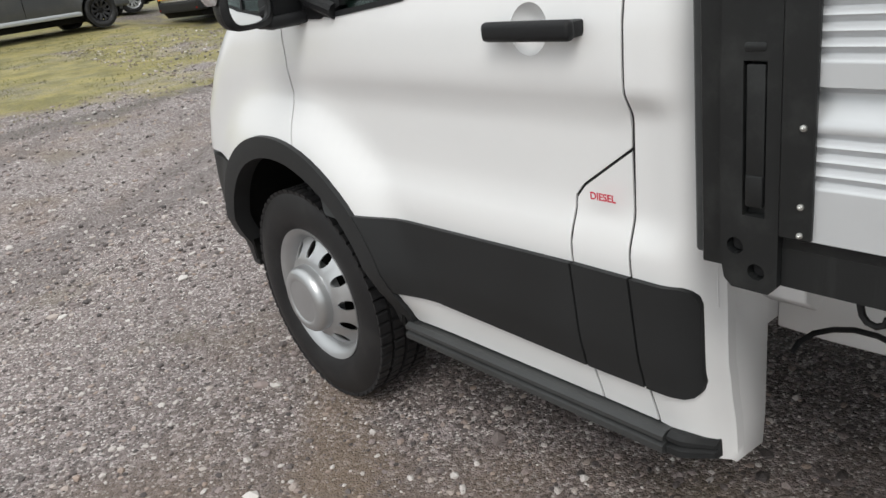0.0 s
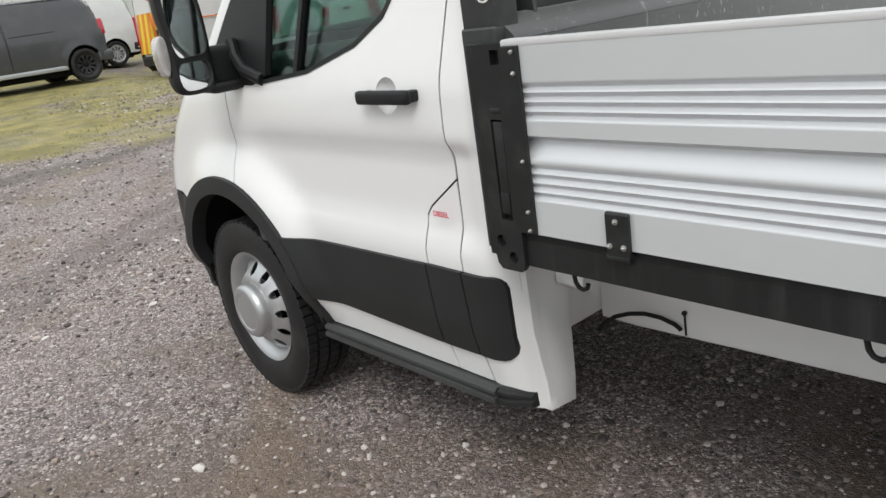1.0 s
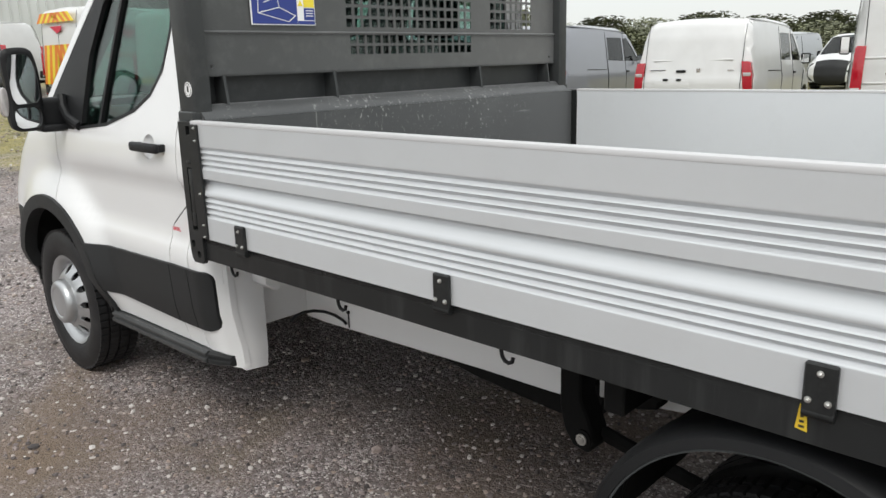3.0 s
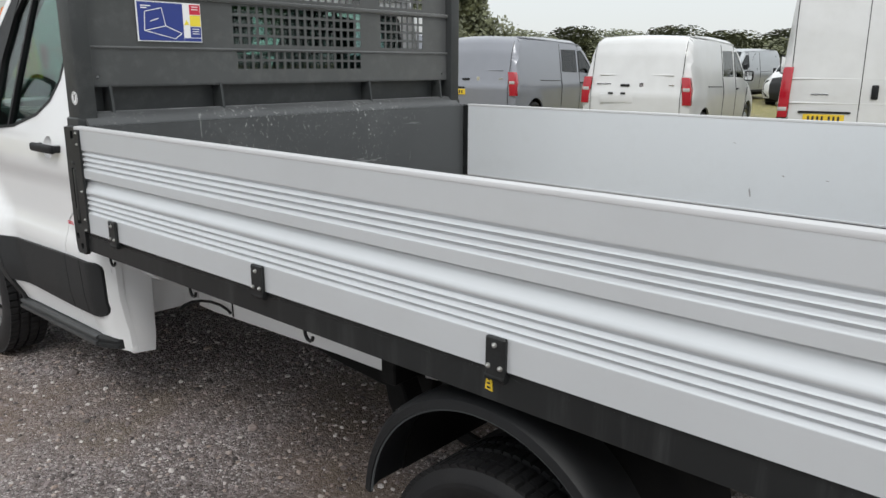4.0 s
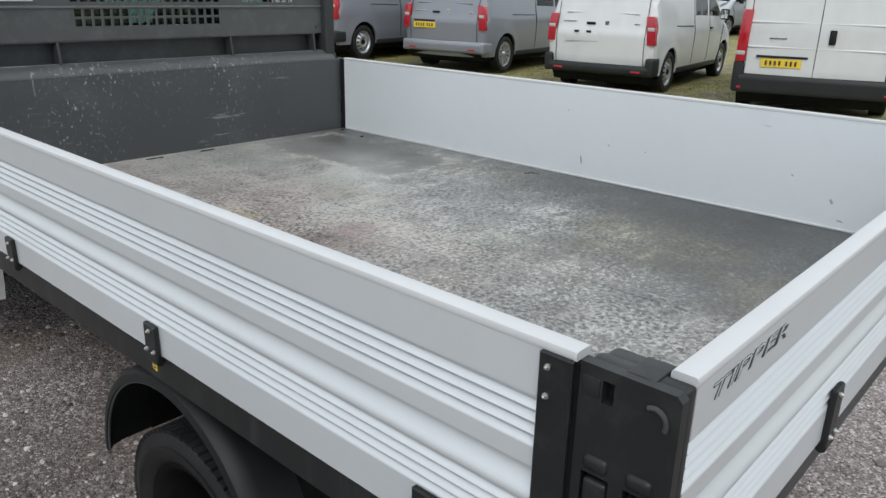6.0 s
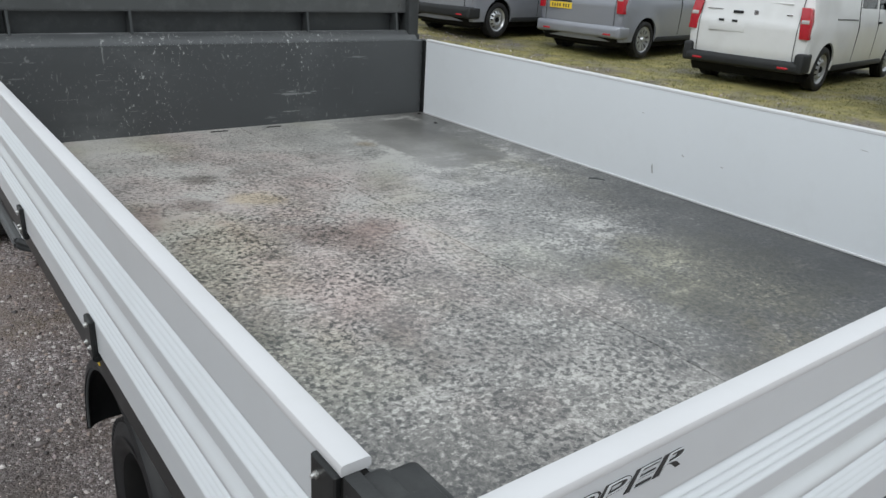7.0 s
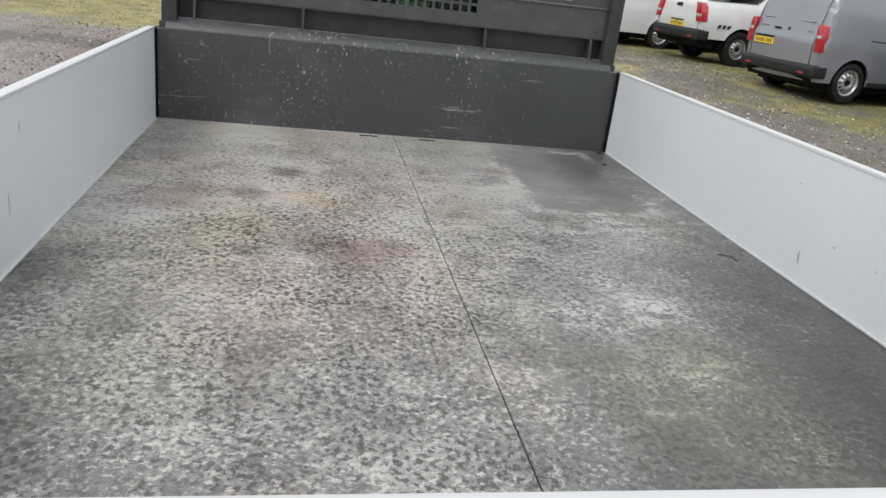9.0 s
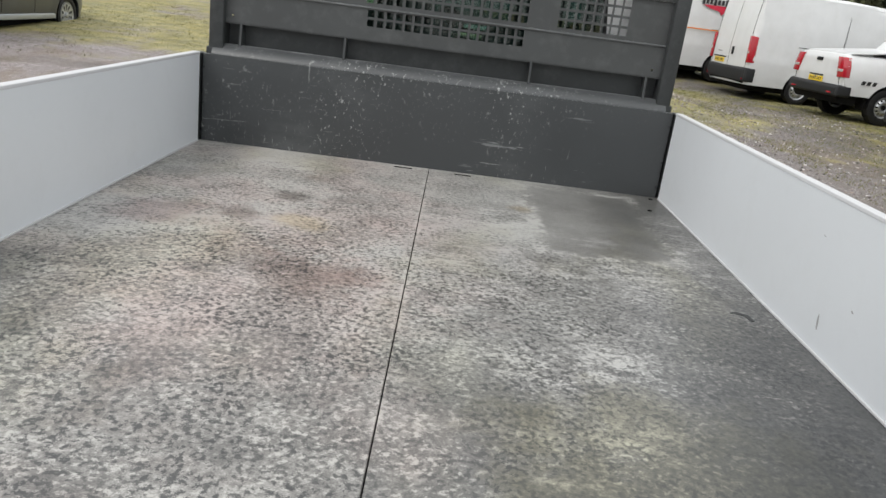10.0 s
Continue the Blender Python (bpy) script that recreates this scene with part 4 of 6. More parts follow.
    grip = box(side * 1.030, 0.470, 1.107, 0.024, 0.214, 0.036, 0.011, 3)
    grip = joined(grip, box(side * 1.012, 0.561, 1.107, 0.04, 0.026, 0.028, 0.006), box(side * 1.012, 0.382, 1.107, 0.04, 0.034, 0.028, 0.006))
    part("door_handle", grip, BLACK, body, "black plastic door handle")
    if side < 0:
        word = lettering("DIESEL", 0.0195, fat=0.0004)
        word.transform(Matrix.Translation((-0.9995, 0.347, 0.810)) @ Matrix(((0, 0, -1, 0), (-1, 0, 0, 0), (0, 1, 0, 0), (0, 0, 0, 1))))
        part("lettering", word, REDPRINT, filler, "small red printed word", angle=0)
    # door mirror: arm, tapered housing, rim with two convex glasses, clear indicator
    arm = joined(box(side * 1.035, 1.315, 1.205, 0.13, 0.060, 0.150, 0.026, 4), box(side * 1.030, 1.305, 1.150, 0.15, 0.085, 0.030, 0.012, 3))
    arm = joined(arm, tube([(side * 0.985, 1.31, 1.285), (side * 0.995, 1.285, 1.235), (side * 0.998, 1.235, 1.19), (side * 0.993, 1.13, 1.158)], 0.020, 10))
    mirror = part("door_mirror", arm, BLACK, truck, "large black door mirror with two glasses")
    head = eased([(1.226, 1.474), (1.170, 1.486), (1.108, 1.482), (1.092, 1.430), (1.085, 1.350), (1.088, 1.255), (1.088, 1.145), (1.150, 1.136), (1.215, 1.140), (1.230, 1.185), (1.218, 1.235), (1.220, 1.330), (1.228, 1.390)])
    upper = eased([(1.207, 1.452), (1.165, 1.459), (1.117, 1.455), (1.102, 1.410), (1.096, 1.340), (1.098, 1.258), (1.150, 1.253), (1.206, 1.249), (1.211, 1.370)])
    lower = eased([(1.208, 1.236), (1.150, 1.237), (1.100, 1.238), (1.101, 1.157), (1.155, 1.148), (1.208, 1.154)])
    head, upper, lower = [[(u - 0.006, v + 0.006) for u, v in loop] for loop in (head, upper, lower)]
    cx, cz = 1.154, 1.321
    bm = bmesh.new()
    rings = []
    for y, k in ((1.268, 0.985), (1.272, 1.0), (1.295, 0.98), (1.318, 0.90), (1.334, 0.78), (1.342, 0.60)):
        rings.append([bm.verts.new((side * (cx + (u - cx) * k), y, cz + (v - cz) * (0.5 + 0.5 * k))) for u, v in head])
    for p, q in zip(rings, rings[1:]):
        for k in range(len(head)):
            bm.faces.new((p[k], p[k - 1], q[k - 1], q[k]))
    bm.faces.new(rings[-1])
    bm.faces.new(rings[0])
    bmesh.ops.recalc_face_normals(bm, faces=bm.faces[:])
    part("mirror_housing", bm, BLACK, mirror)
    ease = lambda P: 1.254 + 0.010 * (1 - np.minimum(edge_distance(P, head), 0.012) / 0.012) ** 2
    rim = skin(head, [upper, lower], lambda P: np.stack([side * P[:, 0], ease(P), P[:, 1]], 1), lambda P: np.stack([side * P[:, 0], 0 * P[:, 0] + 1.270, P[:, 1]], 1), 0.012)
    part("mirror_rim", rim, BLACK, mirror)
    for loop, mz, bend, aim in ((upper, 1.355, 1.4, 0.0), (lower, 1.195, 0.5, -0.07)):
        face = lambda P: 1.258 + ((P[:, 0] - cx) ** 2 + (P[:, 1] - mz) ** 2) / (2 * bend) + aim * (P[:, 0] - cx)
        glass_pane = skin(shrunk(loop, 0.001), [], lambda P: np.stack([side * P[:, 0], face(P), P[:, 1]], 1), lambda P: np.stack([side * P[:, 0], face(P) + 0.003, P[:, 1]], 1), 0.010)
        part("mirror_glass", glass_pane, MIRROR, mirror, "convex mirror glass")
    lens = eased([(1.214, 1.332), (1.238, 1.328), (1.250, 1.290), (1.244, 1.225), (1.222, 1.200), (1.210, 1.270)])
    part("indicator_lens", prism([(side * u, v) for u, v in lens], "y", 1.268, 1.315, 0.004), CLEAR, mirror, "clear indicator lens")


def strip_between(loop, half, crown, n=12, thick=0.02):
    """A sheet across the vehicle along a side outline: half gives the half width at each outline point."""
    pts = refined(loop + [loop[-1]], 0.06)
    P = np.array(pts[: len(pts)])
    keep = [0]
    for m in range(1, len(P)):
        if np.hypot(*(P[m] - P[keep[-1]])) > 1e-4:
            keep.append(m)
    P = P[keep]
    w = half(P)
    T = np.gradient(P, axis=0)
    T /= np.maximum(np.hypot(*T.T), 1e-9)[:, None]
    N = np.stack([-T[:, 1], T[:, 0]], 1)
    bm = bmesh.new()
    top, low = [], []
    for (y, z), hw, nn in zip(P, w, N):
        a, b = [], []
        for k in range(n + 1):
            u = 2 * k / n - 1
            c = crown * (1 - u * u)
            a.append(bm.verts.new((u * hw, y + nn[0] * c, z + nn[1] * c)))
            b.append(bm.verts.new((u * hw, y + nn[0] * (c - thick), z + nn[1] * (c - thick))))
        top.append(a)
        low.append(b)
    m1 = len(top) - 1
    for r0, r1, l0, l1 in zip(top, top[1:], low, low[1:]):
        for k in range(n):
            bm.faces.new((r0[k], r0[k + 1], r1[k + 1], r1[k]))
            bm.faces.new((l0[k], l1[k], l1[k + 1], l0[k + 1]))
        bm.faces.new((r0[0], r1[0], l1[0], l0[0]))
        bm.faces.new((r0[n], l0[n], l1[n], r1[n]))
    for k in range(n):
        bm.faces.new((top[0][k], low[0][k], low[0][k + 1], top[0][k + 1]))
        bm.faces.new((top[m1][k], top[m1][k + 1], low[m1][k + 1], low[m1][k]))
    bmesh.ops.recalc_face_normals(bm, faces=bm.faces[:])
    return bm


def cab():
    for side in (-1, 1):
        cab_side(side)
    half = lambda P: cab_x(P)
    pane = [(-0.70, 1.40), (0.70, 1.40), (0.73, 1.43), (0.70, 1.66), (0.67, 1.69), (-0.67, 1.69), (-0.70, 1.66), (-0.73, 1.43)]
    rim = [(s * x, z) for s, zs in ((-1, (0.62, 0.9, 1.2, 1.45, 1.70)), (1, (1.70, 1.45, 1.2, 0.9, 0.62))) for z in zs for x in [float(cab_x(np.array([(0.156, z)]))[0])]]
    level = lambda y: (lambda P: np.stack([P[:, 0], np.full(len(P), y), P[:, 1]], 1))
    rear = part("cab_back_panel", skin(rim, [pane], level(0.1555), level(0.172), 0.2), WHITE, truck, angle=25)
    part("rear_window_seal", skin(shrunk(pane, -0.02), [shrunk(pane, 0.012)], level(0.151), level(0.158), 0.2), BLACK, rear, angle=25)
    part("rear_window", skin(shrunk(pane, 0.005), [], level(0.160), level(0.164), 0.3), GLASS, rear, "tinted rear cab window")
    part("cab_back_top", strip_between(CAB[1:3], half, 0.0, thick=0.02), WHITE, truck)
    part("roof", strip_between(CAB[2:7], half, 0.03), WHITE, truck)
    part("windscreen", strip_between([(0.95, 2.005), (1.60, 1.262)], half, 0.09, thick=0.005), GLASS, truck, "tinted windscreen")
    part("bonnet", strip_between(CAB[7:11], half, 0.05), WHITE, truck)
    part("radiator_grille", strip_between(CAB[10:13], half, 0.10), BLACK, truck, "black radiator grille")
    part("front_bumper", strip_between(CAB[12:], half, 0.12), ARCH, truck)
    # white corner panel that hangs below the back of the cab
    for side in (-1, 1):
        loop = [(0.921, 0.80), (0.918, 0.66), (0.906, 0.46), (0.897, 0.40), (0.890, 0.345), (0.886, 0.260), (0.787, 0.250), (0.780, 0.32), (0.776, 0.80)]
        bm = prism([(side * p[0], p[1]) for p in loop], "y", 0.1500, 0.174, 0.002, 2)
        part("rear_corner_panel", bm, WHITE, truck)
        lug = joined(prism([(side * 0.825, 0.605), (side * 0.825, 0.66), (side * 0.752, 0.66), (side * 0.752, 0.592), (side * 0.762, 0.576), (side * 0.780, 0.572)], "y", 0.06, 0.148, 0.003, 1))
        part("mounting_lug", lug, WHITE, truck)
    # inside: floor, dash, wheel, seats
    part("cab_floor", joined(box(0, 1.02, 0.46, 1.72, 1.42, 0.10), box(0, 1.72, 0.75, 1.55, 0.10, 0.60), box(0, 0.205, 1.06, 1.76, 0.05, 0.60)), TRIM_DARK, truck)
    dash = prism([(1.30, 0.75), (1.22, 1.04), (1.26, 1.15), (1.38, 1.21), (1.56, 1.22), (1.68, 1.14), (1.70, 0.75)], "x", -0.86, 0.86, 0.02, 2)
    part("dashboard", dash, TRIM_DARK, truck, "dark grey plastic dashboard")
    wheel = lathe([(0.185 + 0.014 * math.cos(a), 0.014 * math.sin(a)) for a in [2 * math.pi * q / 8 for q in range(8)]], "z", n=32, close=True)
    wheel = joined(wheel, box(0, 0, -0.01, 0.36, 0.05, 0.018, 0.006), box(0, -0.09, -0.01, 0.05, 0.18, 0.018, 0.006), box(0, 0, -0.01, 0.13, 0.12, 0.03, 0.012))
    wheel.transform(Matrix.Translation((0.42, 1.12, 1.10)) @ Matrix.Rotation(radians(-62), 4, "X") @ Matrix.Rotation(math.pi, 4, "Y"))
    part("steering_wheel", wheel, BLACK, truck)
    for cx, w in ((-0.42, 0.86), (0.42, 0.50)):
        seat = part("seat", box(cx, 0.68, 0.80, w, 0.52, 0.16, 0.05, 3), SEAT, truck, "dark grey fabric seat")
        back = box(0, 0, 0, w, 0.14, 0.66, 0.05, 3)
        back.transform(Matrix.Translation((cx, 0.42, 1.16)) @ Matrix.Rotation(radians(12), 4, "X"))
        part("backrest", back, SEAT, seat)
        for hx in ((-0.62, -0.22) if w > 0.6 else (0.42,)):
            head = box(0, 0, 0, 0.26, 0.10, 0.19, 0.04, 3)
            head.transform(Matrix.Translation((hx, 0.345, 1.585)) @ Matrix.Rotation(radians(10), 4, "X"))
            part("headrest", head, SEAT, seat)
    add_wheel(truck, -0.920, 1.525, 0.296, -1, R=0.352, n=360)
    add_wheel(truck, 0.920, 1.525, 0.296, 1, R=0.352)
    for side in (-1, 1):
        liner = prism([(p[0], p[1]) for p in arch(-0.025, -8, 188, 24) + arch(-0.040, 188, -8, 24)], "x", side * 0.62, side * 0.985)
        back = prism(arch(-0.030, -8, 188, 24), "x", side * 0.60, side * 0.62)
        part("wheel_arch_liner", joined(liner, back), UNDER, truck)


cab()


# ---- the load bed ----
def grooves(z0, z1, n, deep=0.0075):
    """n rounded grooves whose centres run from z0 down to z1, as (out, z) going down."""
    pitch, out = (z0 - z1) / (n - 1), []
    for k in range(n * 10 + 1):
        u = k / 10
        out.append((-deep * (0.5 - 0.5 * math.cos(2 * math.pi * u)) ** 0.85, z0 + pitch / 2 - pitch * u))
    return out


SIDE_PROFILE = [(0.0, 1.217), (0.0, 1.150)] + grooves(1.138, 1.085, 4) + [(0.0, 1.074), (0.0, 1.047), (-0.006, 1.0455), (-0.014, 1.042), (-0.018, 1.037), (-0.0175, 1.031), (-0.015, 1.024), (-0.010, 1.015), (-0.005, 1.008), (-0.0015, 1.003), (0.0, 0.998)] + grooves(0.983, 0.928, 4) + [(0.0, 0.917), (0.0, 0.848)]


def bolt(at, way, r=0.007):
    """A small round-headed bolt on a washer."""
    bm = lathe([(r, 0.0), (r, 0.0025), (r * 0.62, 0.003), (r * 0.55, 0.006), (r * 0.3, 0.007)], "z", n=12)
    bm.transform(Matrix.Translation(at) @ Vector((0, 0, 1)).rotation_difference(Vector(way)).to_matrix().to_4x4())
    for f in bm.faces:
        f.material_index = 1
    return bm


def dropside(name, length, hinge_at, label, word=""):
    """A board along local x from 0 to length, its outside facing -y at y = 0, at its true height."""
    loop = [(-o, z) for o, z in SIDE_PROFILE] + [(0.008, 0.848), (0.008, 0.829), (0.030, 0.829), (0.030, 1.217)]
    bm = bmesh.new()
    rows = [[bm.verts.new((x, o, z)) for o, z in loop] for x in (0.0, length)]
    m = len(loop)
    for k in range(m):
        f = bm.faces.new((rows[0][k], rows[1][k], rows[1][(k + 1) % m], rows[0][(k + 1) % m]))
        if k >= len(SIDE_PROFILE) + 1:
            f.material_index = 1
    bm.faces.new(rows[0])
    bm.faces.new(rows[1][::-1])
    bmesh.ops.recalc_face_normals(bm, faces=bm.faces[:])
    board = part(name, bm, [ALU, INNER], truck, label, angle=30)
    cap = prism([(0.003, 1.2135), (-0.0006, 1.2150), (-0.0010, 1.2170), (-0.0010, 1.2225), (0.0004, 1.2258), (0.003, 1.227), (0.027, 1.227), (0.0303, 1.2255), (0.0312, 1.223), (0.0312, 1.2165), (0.027, 1.2135)], "x", -0.002, length + 0.002)
    part("top_capping", cap, CAP, board, "smooth white top capping")
    for n, (x, w) in enumerate(((0.0, 0.043), (length - 0.046, 0.047))):
        if word:
            break
        plate = box(x + w / 2, -0.003, 1.0325, w, 0.008, 0.367, 0.002, 1)
        sign = w * (0.68 if n == 0 else 0.30)
        for z in ((1.205, 1.166, 0.998, 0.896, 0.857) if n == 0 else (1.199, 1.160, 0.998, 0.896, 0.857)):
            plate = joined(plate, bolt((x + sign, -0.007, z), (0, -1, 0), 0.0042))
        part("end_plate", plate, [POST, ZINC], board, "dark grey end plate with bolts")
    for x in hinge_at:
        top = 0.955 if word else 0.919
        strap = joined(box(x, -0.006, (top + 0.833) / 2, 0.050, 0.012, top - 0.833, 0.003, 1), lathe([(0.010, -0.024), (0.010, 0.024)], "x", (x, -0.003, 0.834), 12), bolt((x, -0.012, top - 0.0155), (0, -1, 0), 0.0055), bolt((x - 0.015, -0.012, 0.857), (0, -1, 0), 0.0055), bolt((x + 0.015, -0.012, 0.857), (0, -1, 0), 0.0055))
        part("hinge", strap, [POST, ZINC], board, "dark grey hinge strap with three bolts")
    if word:
        def letters(fat, off):
            bm = lettering(word, 0.034, shear=0.25, wide=1.92, fat=fat)
            xs, zs = [v.co.x for v in bm.verts], [v.co.y for v in bm.verts]
            bm.transform(Matrix.Translation((0.161, off, 1.188)) @ Matrix.Rotation(radians(90), 4, "X") @ Matrix.Diagonal((0.246 / (max(xs) - min(xs)), 0.0225 / (max(zs) - min(zs)), 1, 1)))
            return bm

        print_ = part("lettering", letters(0.0008, -0.0006), INK, board, "outlined black word", angle=0)
        part("letter_fill", letters(-0.0009, -0.0014), ALU, print_, angle=0)
    return board


HINGES = (-0.270, -1.112, -1.924, -2.743)
left = dropside("dropside", 2.940, [-0.030 - y for y in HINGES], "ribbed aluminium dropside board")
left.matrix_local = Matrix.Translation((-1.10, -0.030, 0)) @ Matrix.Rotation(radians(-90), 4, "Z")
right = dropside("dropside", 2.940, [2.970 + y for y in HINGES], "ribbed aluminium dropside board")
right.matrix_local = Matrix.Translation((1.10, -2.970, 0)) @ Matrix.Rotation(radians(90), 4, "Z")
tail = dropside("tailgate", 2.116, (0.653, 1.463), "ribbed aluminium tailgate with printed word", "TIPPER")
tail.matrix_local = Matrix.Translation((-1.058, -3.099, 0))


def bed():
    # floor of two sheets with a joint down the middle
    for n, (x0, x1) in enumerate(((-1.071, -0.0015), (0.0015, 1.071))):
        part("floor_sheet", box((x0 + x1) / 2, -1.536, 0.8145, x1 - x0, 3.072, 0.025, 0.0015, 1), FLOOR, truck, "worn and stained grey load floor")
    part("floor_joint", box(0, -1.535, 0.810, 0.02, 3.06, 0.02), UNDER, truck)
    for x, w in ((-0.118, 0.085), (0.158, 0.075)):
        part("drain_slot", box(x, -0.050, 0.8275, w, 0.014, 0.003, 0.001, 1), UNDER, truck)
    part("floor_scar", prism([(0.93, -1.425), (0.965, -1.435), (0.975, -1.475), (0.985, -1.470), (0.982, -1.425), (0.95, -1.41)], "z", 0.8268, 0.8280), STEEL, truck, "small dark gouge in the floor")
    for side in (-1, 1):
        part("edge_strip", box(side * 1.0672, -1.50, 0.8305, 0.0052, 2.93, 0.007, 0.001, 1), CAP, truck, "thin pale edging strip")
    # scuffs and nicks on the inner faces of the boards
    for y, z, w, h in ((-1.76, 0.99, 0.014, 0.008), (-2.524, 0.996, 0.010, 0.010), (-2.67, 0.926, 0.016, 0.022), (-2.71, 0.861, 0.026, 0.008), (-2.409, 1.161, 0.030, 0.003), (-1.933, 0.987, 0.014, 0.005), (-1.544, 1.115, 0.016, 0.003)):
        part("scuff_mark", prism([(y - w / 2, z - h * 0.2), (y - w * 0.1, z - h / 2), (y + w / 2, z + h * 0.1), (y + w * 0.2, z + h / 2)], "x", 1.0694, 1.0702), SCUFF, truck)
    for y, z, w, h in ((-1.646, 1.138, 0.006, 0.026), (-1.746, 0.978, 0.005, 0.060)):
        part("scuff_mark", prism([(y - w / 2, z - h * 0.3), (y, z - h / 2), (y + w / 2, z + h * 0.2), (y - w * 0.2, z + h / 2)], "x", -1.0702, -1.0694), SCUFF, truck, "dark rub mark")
    for x, y in ((1.03, -0.05), (0.972, -0.282)):
        part("floor_bolt", lathe([(0.010, 0.0), (0.010, 0.002), (0.006, 0.003)], "z", (x, y, 0.827), 10), UNDER, truck)
    part("scuff_mark", prism([(-1.634, 0.888), (-1.628, 0.889), (-1.622, 0.915), (-1.625, 0.928), (-1.631, 0.910)], "x", 1.0692, 1.0700), SCUFF, truck, "dark rub mark")
    # beams and running gear under the floor
    for side in (-1, 1):
        rail = prism([(side * 1.092, 0.772), (side * 1.092, 0.846), (side * 1.078, 0.846), (side * 1.078, 0.780), (side * 1.02, 0.780), (side * 1.02, 0.772)], "y", -3.00, -0.0288)
        part("bed_rail", rail, RAIL, truck, "dark grey steel side rail")
        for y in (-0.12, -0.667, -1.247):
            hook = tube([(side * 1.06, y, 0.80), (side * 1.06, y, 0.755), (side * 1.06, y - 0.003, 0.741), (side * 1.06, y - 0.010, 0.732), (side * 1.06, y - 0.021, 0.729), (side * 1.06, y - 0.031, 0.734), (side * 1.06, y - 0.034, 0.744)], 0.0048, 10)
            part("rope_hook", hook, BLACK, truck)
    part("rear_rail", joined(box(0, -3.05, 0.80, 2.12, 0.07, 0.07, 0.004, 1)), STEEL, truck)
    for y in (-0.25, -0.65, -1.05, -1.45, -1.9, -2.35, -2.8):
        part("cross_member", box(0, y, 0.765, 1.62, 0.05, 0.07), UNDER, truck)
    for side in (-1, 1):
        part("sub_frame_beam", box(side * 0.42, -1.5, 0.70, 0.07, 2.9, 0.13), UNDER, truck)
        rail = prism([(0.274, 0.350), (0.274, 0.69), (-1.10, 0.69), (-1.085, 0.379), (-0.98, 0.374), (-0.70, 0.372), (-0.20, 0.358), (0.16, 0.347)], "x", side * 0.50, side * 0.44, 0.004, 1)
        part("chassis_rail", rail, WHITE, truck, "white painted chassis rail")
        rail2 = prism([(-1.16, 0.41), (-1.16, 0.56), (-2.95, 0.60), (-2.95, 0.47), (-1.45, 0.445)], "x", side * 0.50, side * 0.44, 0.004, 1)
        part("chassis_rail", rail2, WHITE, truck)
        hanger = joined(prism([(-1.13, 0.60), (-1.13, 0.44), (-1.145, 0.37), (-1.175, 0.325), (-1.225, 0.315), (-1.25, 0.35), (-1.225, 0.42), (-1.20, 0.47), (-1.20, 0.60)], "x", side * 0.58, side * 0.66, 0.006, 1), lathe([(0.028, -0.02), (0.028, 0.02), (0.018, 0.024)], "x", (side * 0.645, -1.21, 0.358), 14))
        part("spring_hanger", hanger, UNDER, truck)
        part("damper_bracket", prism([(-1.29, 0.62), (-1.29, 0.52), (-1.33, 0.46), (-1.40, 0.48), (-1.41, 0.62)], "x", side * 0.54, side * 0.60, 0.006, 1), UNDER, truck)
        b = bolt((side * 0.668, -1.21, 0.358), (side, 0, 0), 0.017)
        for f in b.faces:
            f.material_index = 0
        part("hanger_bolt", b, ZINC, truck)
        spring = tube([(side * 0.60, -1.2 - 1.35 * k / 12, 0.37 - 0.09 * math.sin(math.pi * k / 12)) for k in range(13)], 0.021, 6)
        part("leaf_spring", spring, UNDER, truck)
        part("white_under_panel", joined(box(side * 0.635, 0.285, 0.560, 0.30, 0.02, 0.38, 0.004, 1), box(side * 0.785, 0.235, 0.560, 0.016, 0.12, 0.38, 0.004, 1)), WHITE, truck)
        hose = joined(tube([(side * 0.66, 0.16, 0.395), (side * 0.64, 0.155, 0.412), (side * 0.61, 0.14, 0.424), (side * 0.58, 0.115, 0.427), (side * 0.55, 0.085, 0.422), (side * 0.525, 0.05, 0.408), (side * 0.512, 0.015, 0.390), (side * 0.507, 0.0, 0.375)], 0.0062, 8), tube([(side * 0.504, -0.012, 0.362), (side * 0.504, -0.010, 0.425)], 0.003, 6), lathe([(0.007, -0.004), (0.007, 0.004)], "x", (side * 0.504, -0.010, 0.427), 8))
        part("hose", hose, BLACK, truck)
        part("mudguard_bracket", joined(box(side * 0.80, -1.50, 0.70, 0.40, 0.05, 0.09, 0.004, 1), box(side * 0.84, -1.52, 0.665, 0.05, 0.05, 0.05, 0.01)), UNDER, truck)
        part("mudguard_bracket", box(side * 0.80, -2.45, 0.69, 0.40, 0.05, 0.12, 0.004, 1), UNDER, truck)
        # mudguard over the twin wheels, with a rolled outer edge
        sect = [(0.375, 0.93), (0.387, 0.93), (0.389, 1.02), (0.386, 1.052), (0.374, 1.068), (0.354, 1.072), (0.351, 1.062), (0.365, 1.05), (0.374, 1.02)]
        bm = bmesh.new()
        rows = []
        for k in range(37):
            a = radians(4 + 176 * k / 36)
            rows.append([bm.verts.new((side * x, -1.855 + r * math.cos(a), 0.357 + r * math.sin(a))) for r, x in sect])
        for p, q in zip(rows, rows[1:]):
            for k in range(len(sect)):
                bm.faces.new((p[k], p[(k + 1) % len(sect)], q[(k + 1) % len(sect)], q[k]))
        bm.faces.new(rows[0])
        bm.faces.new(rows[-1])
        bmesh.ops.recalc_face_normals(bm, faces=bm.faces[:])
        guard = part("mudguard", bm, BLACK, truck, "black plastic rear mudguard")
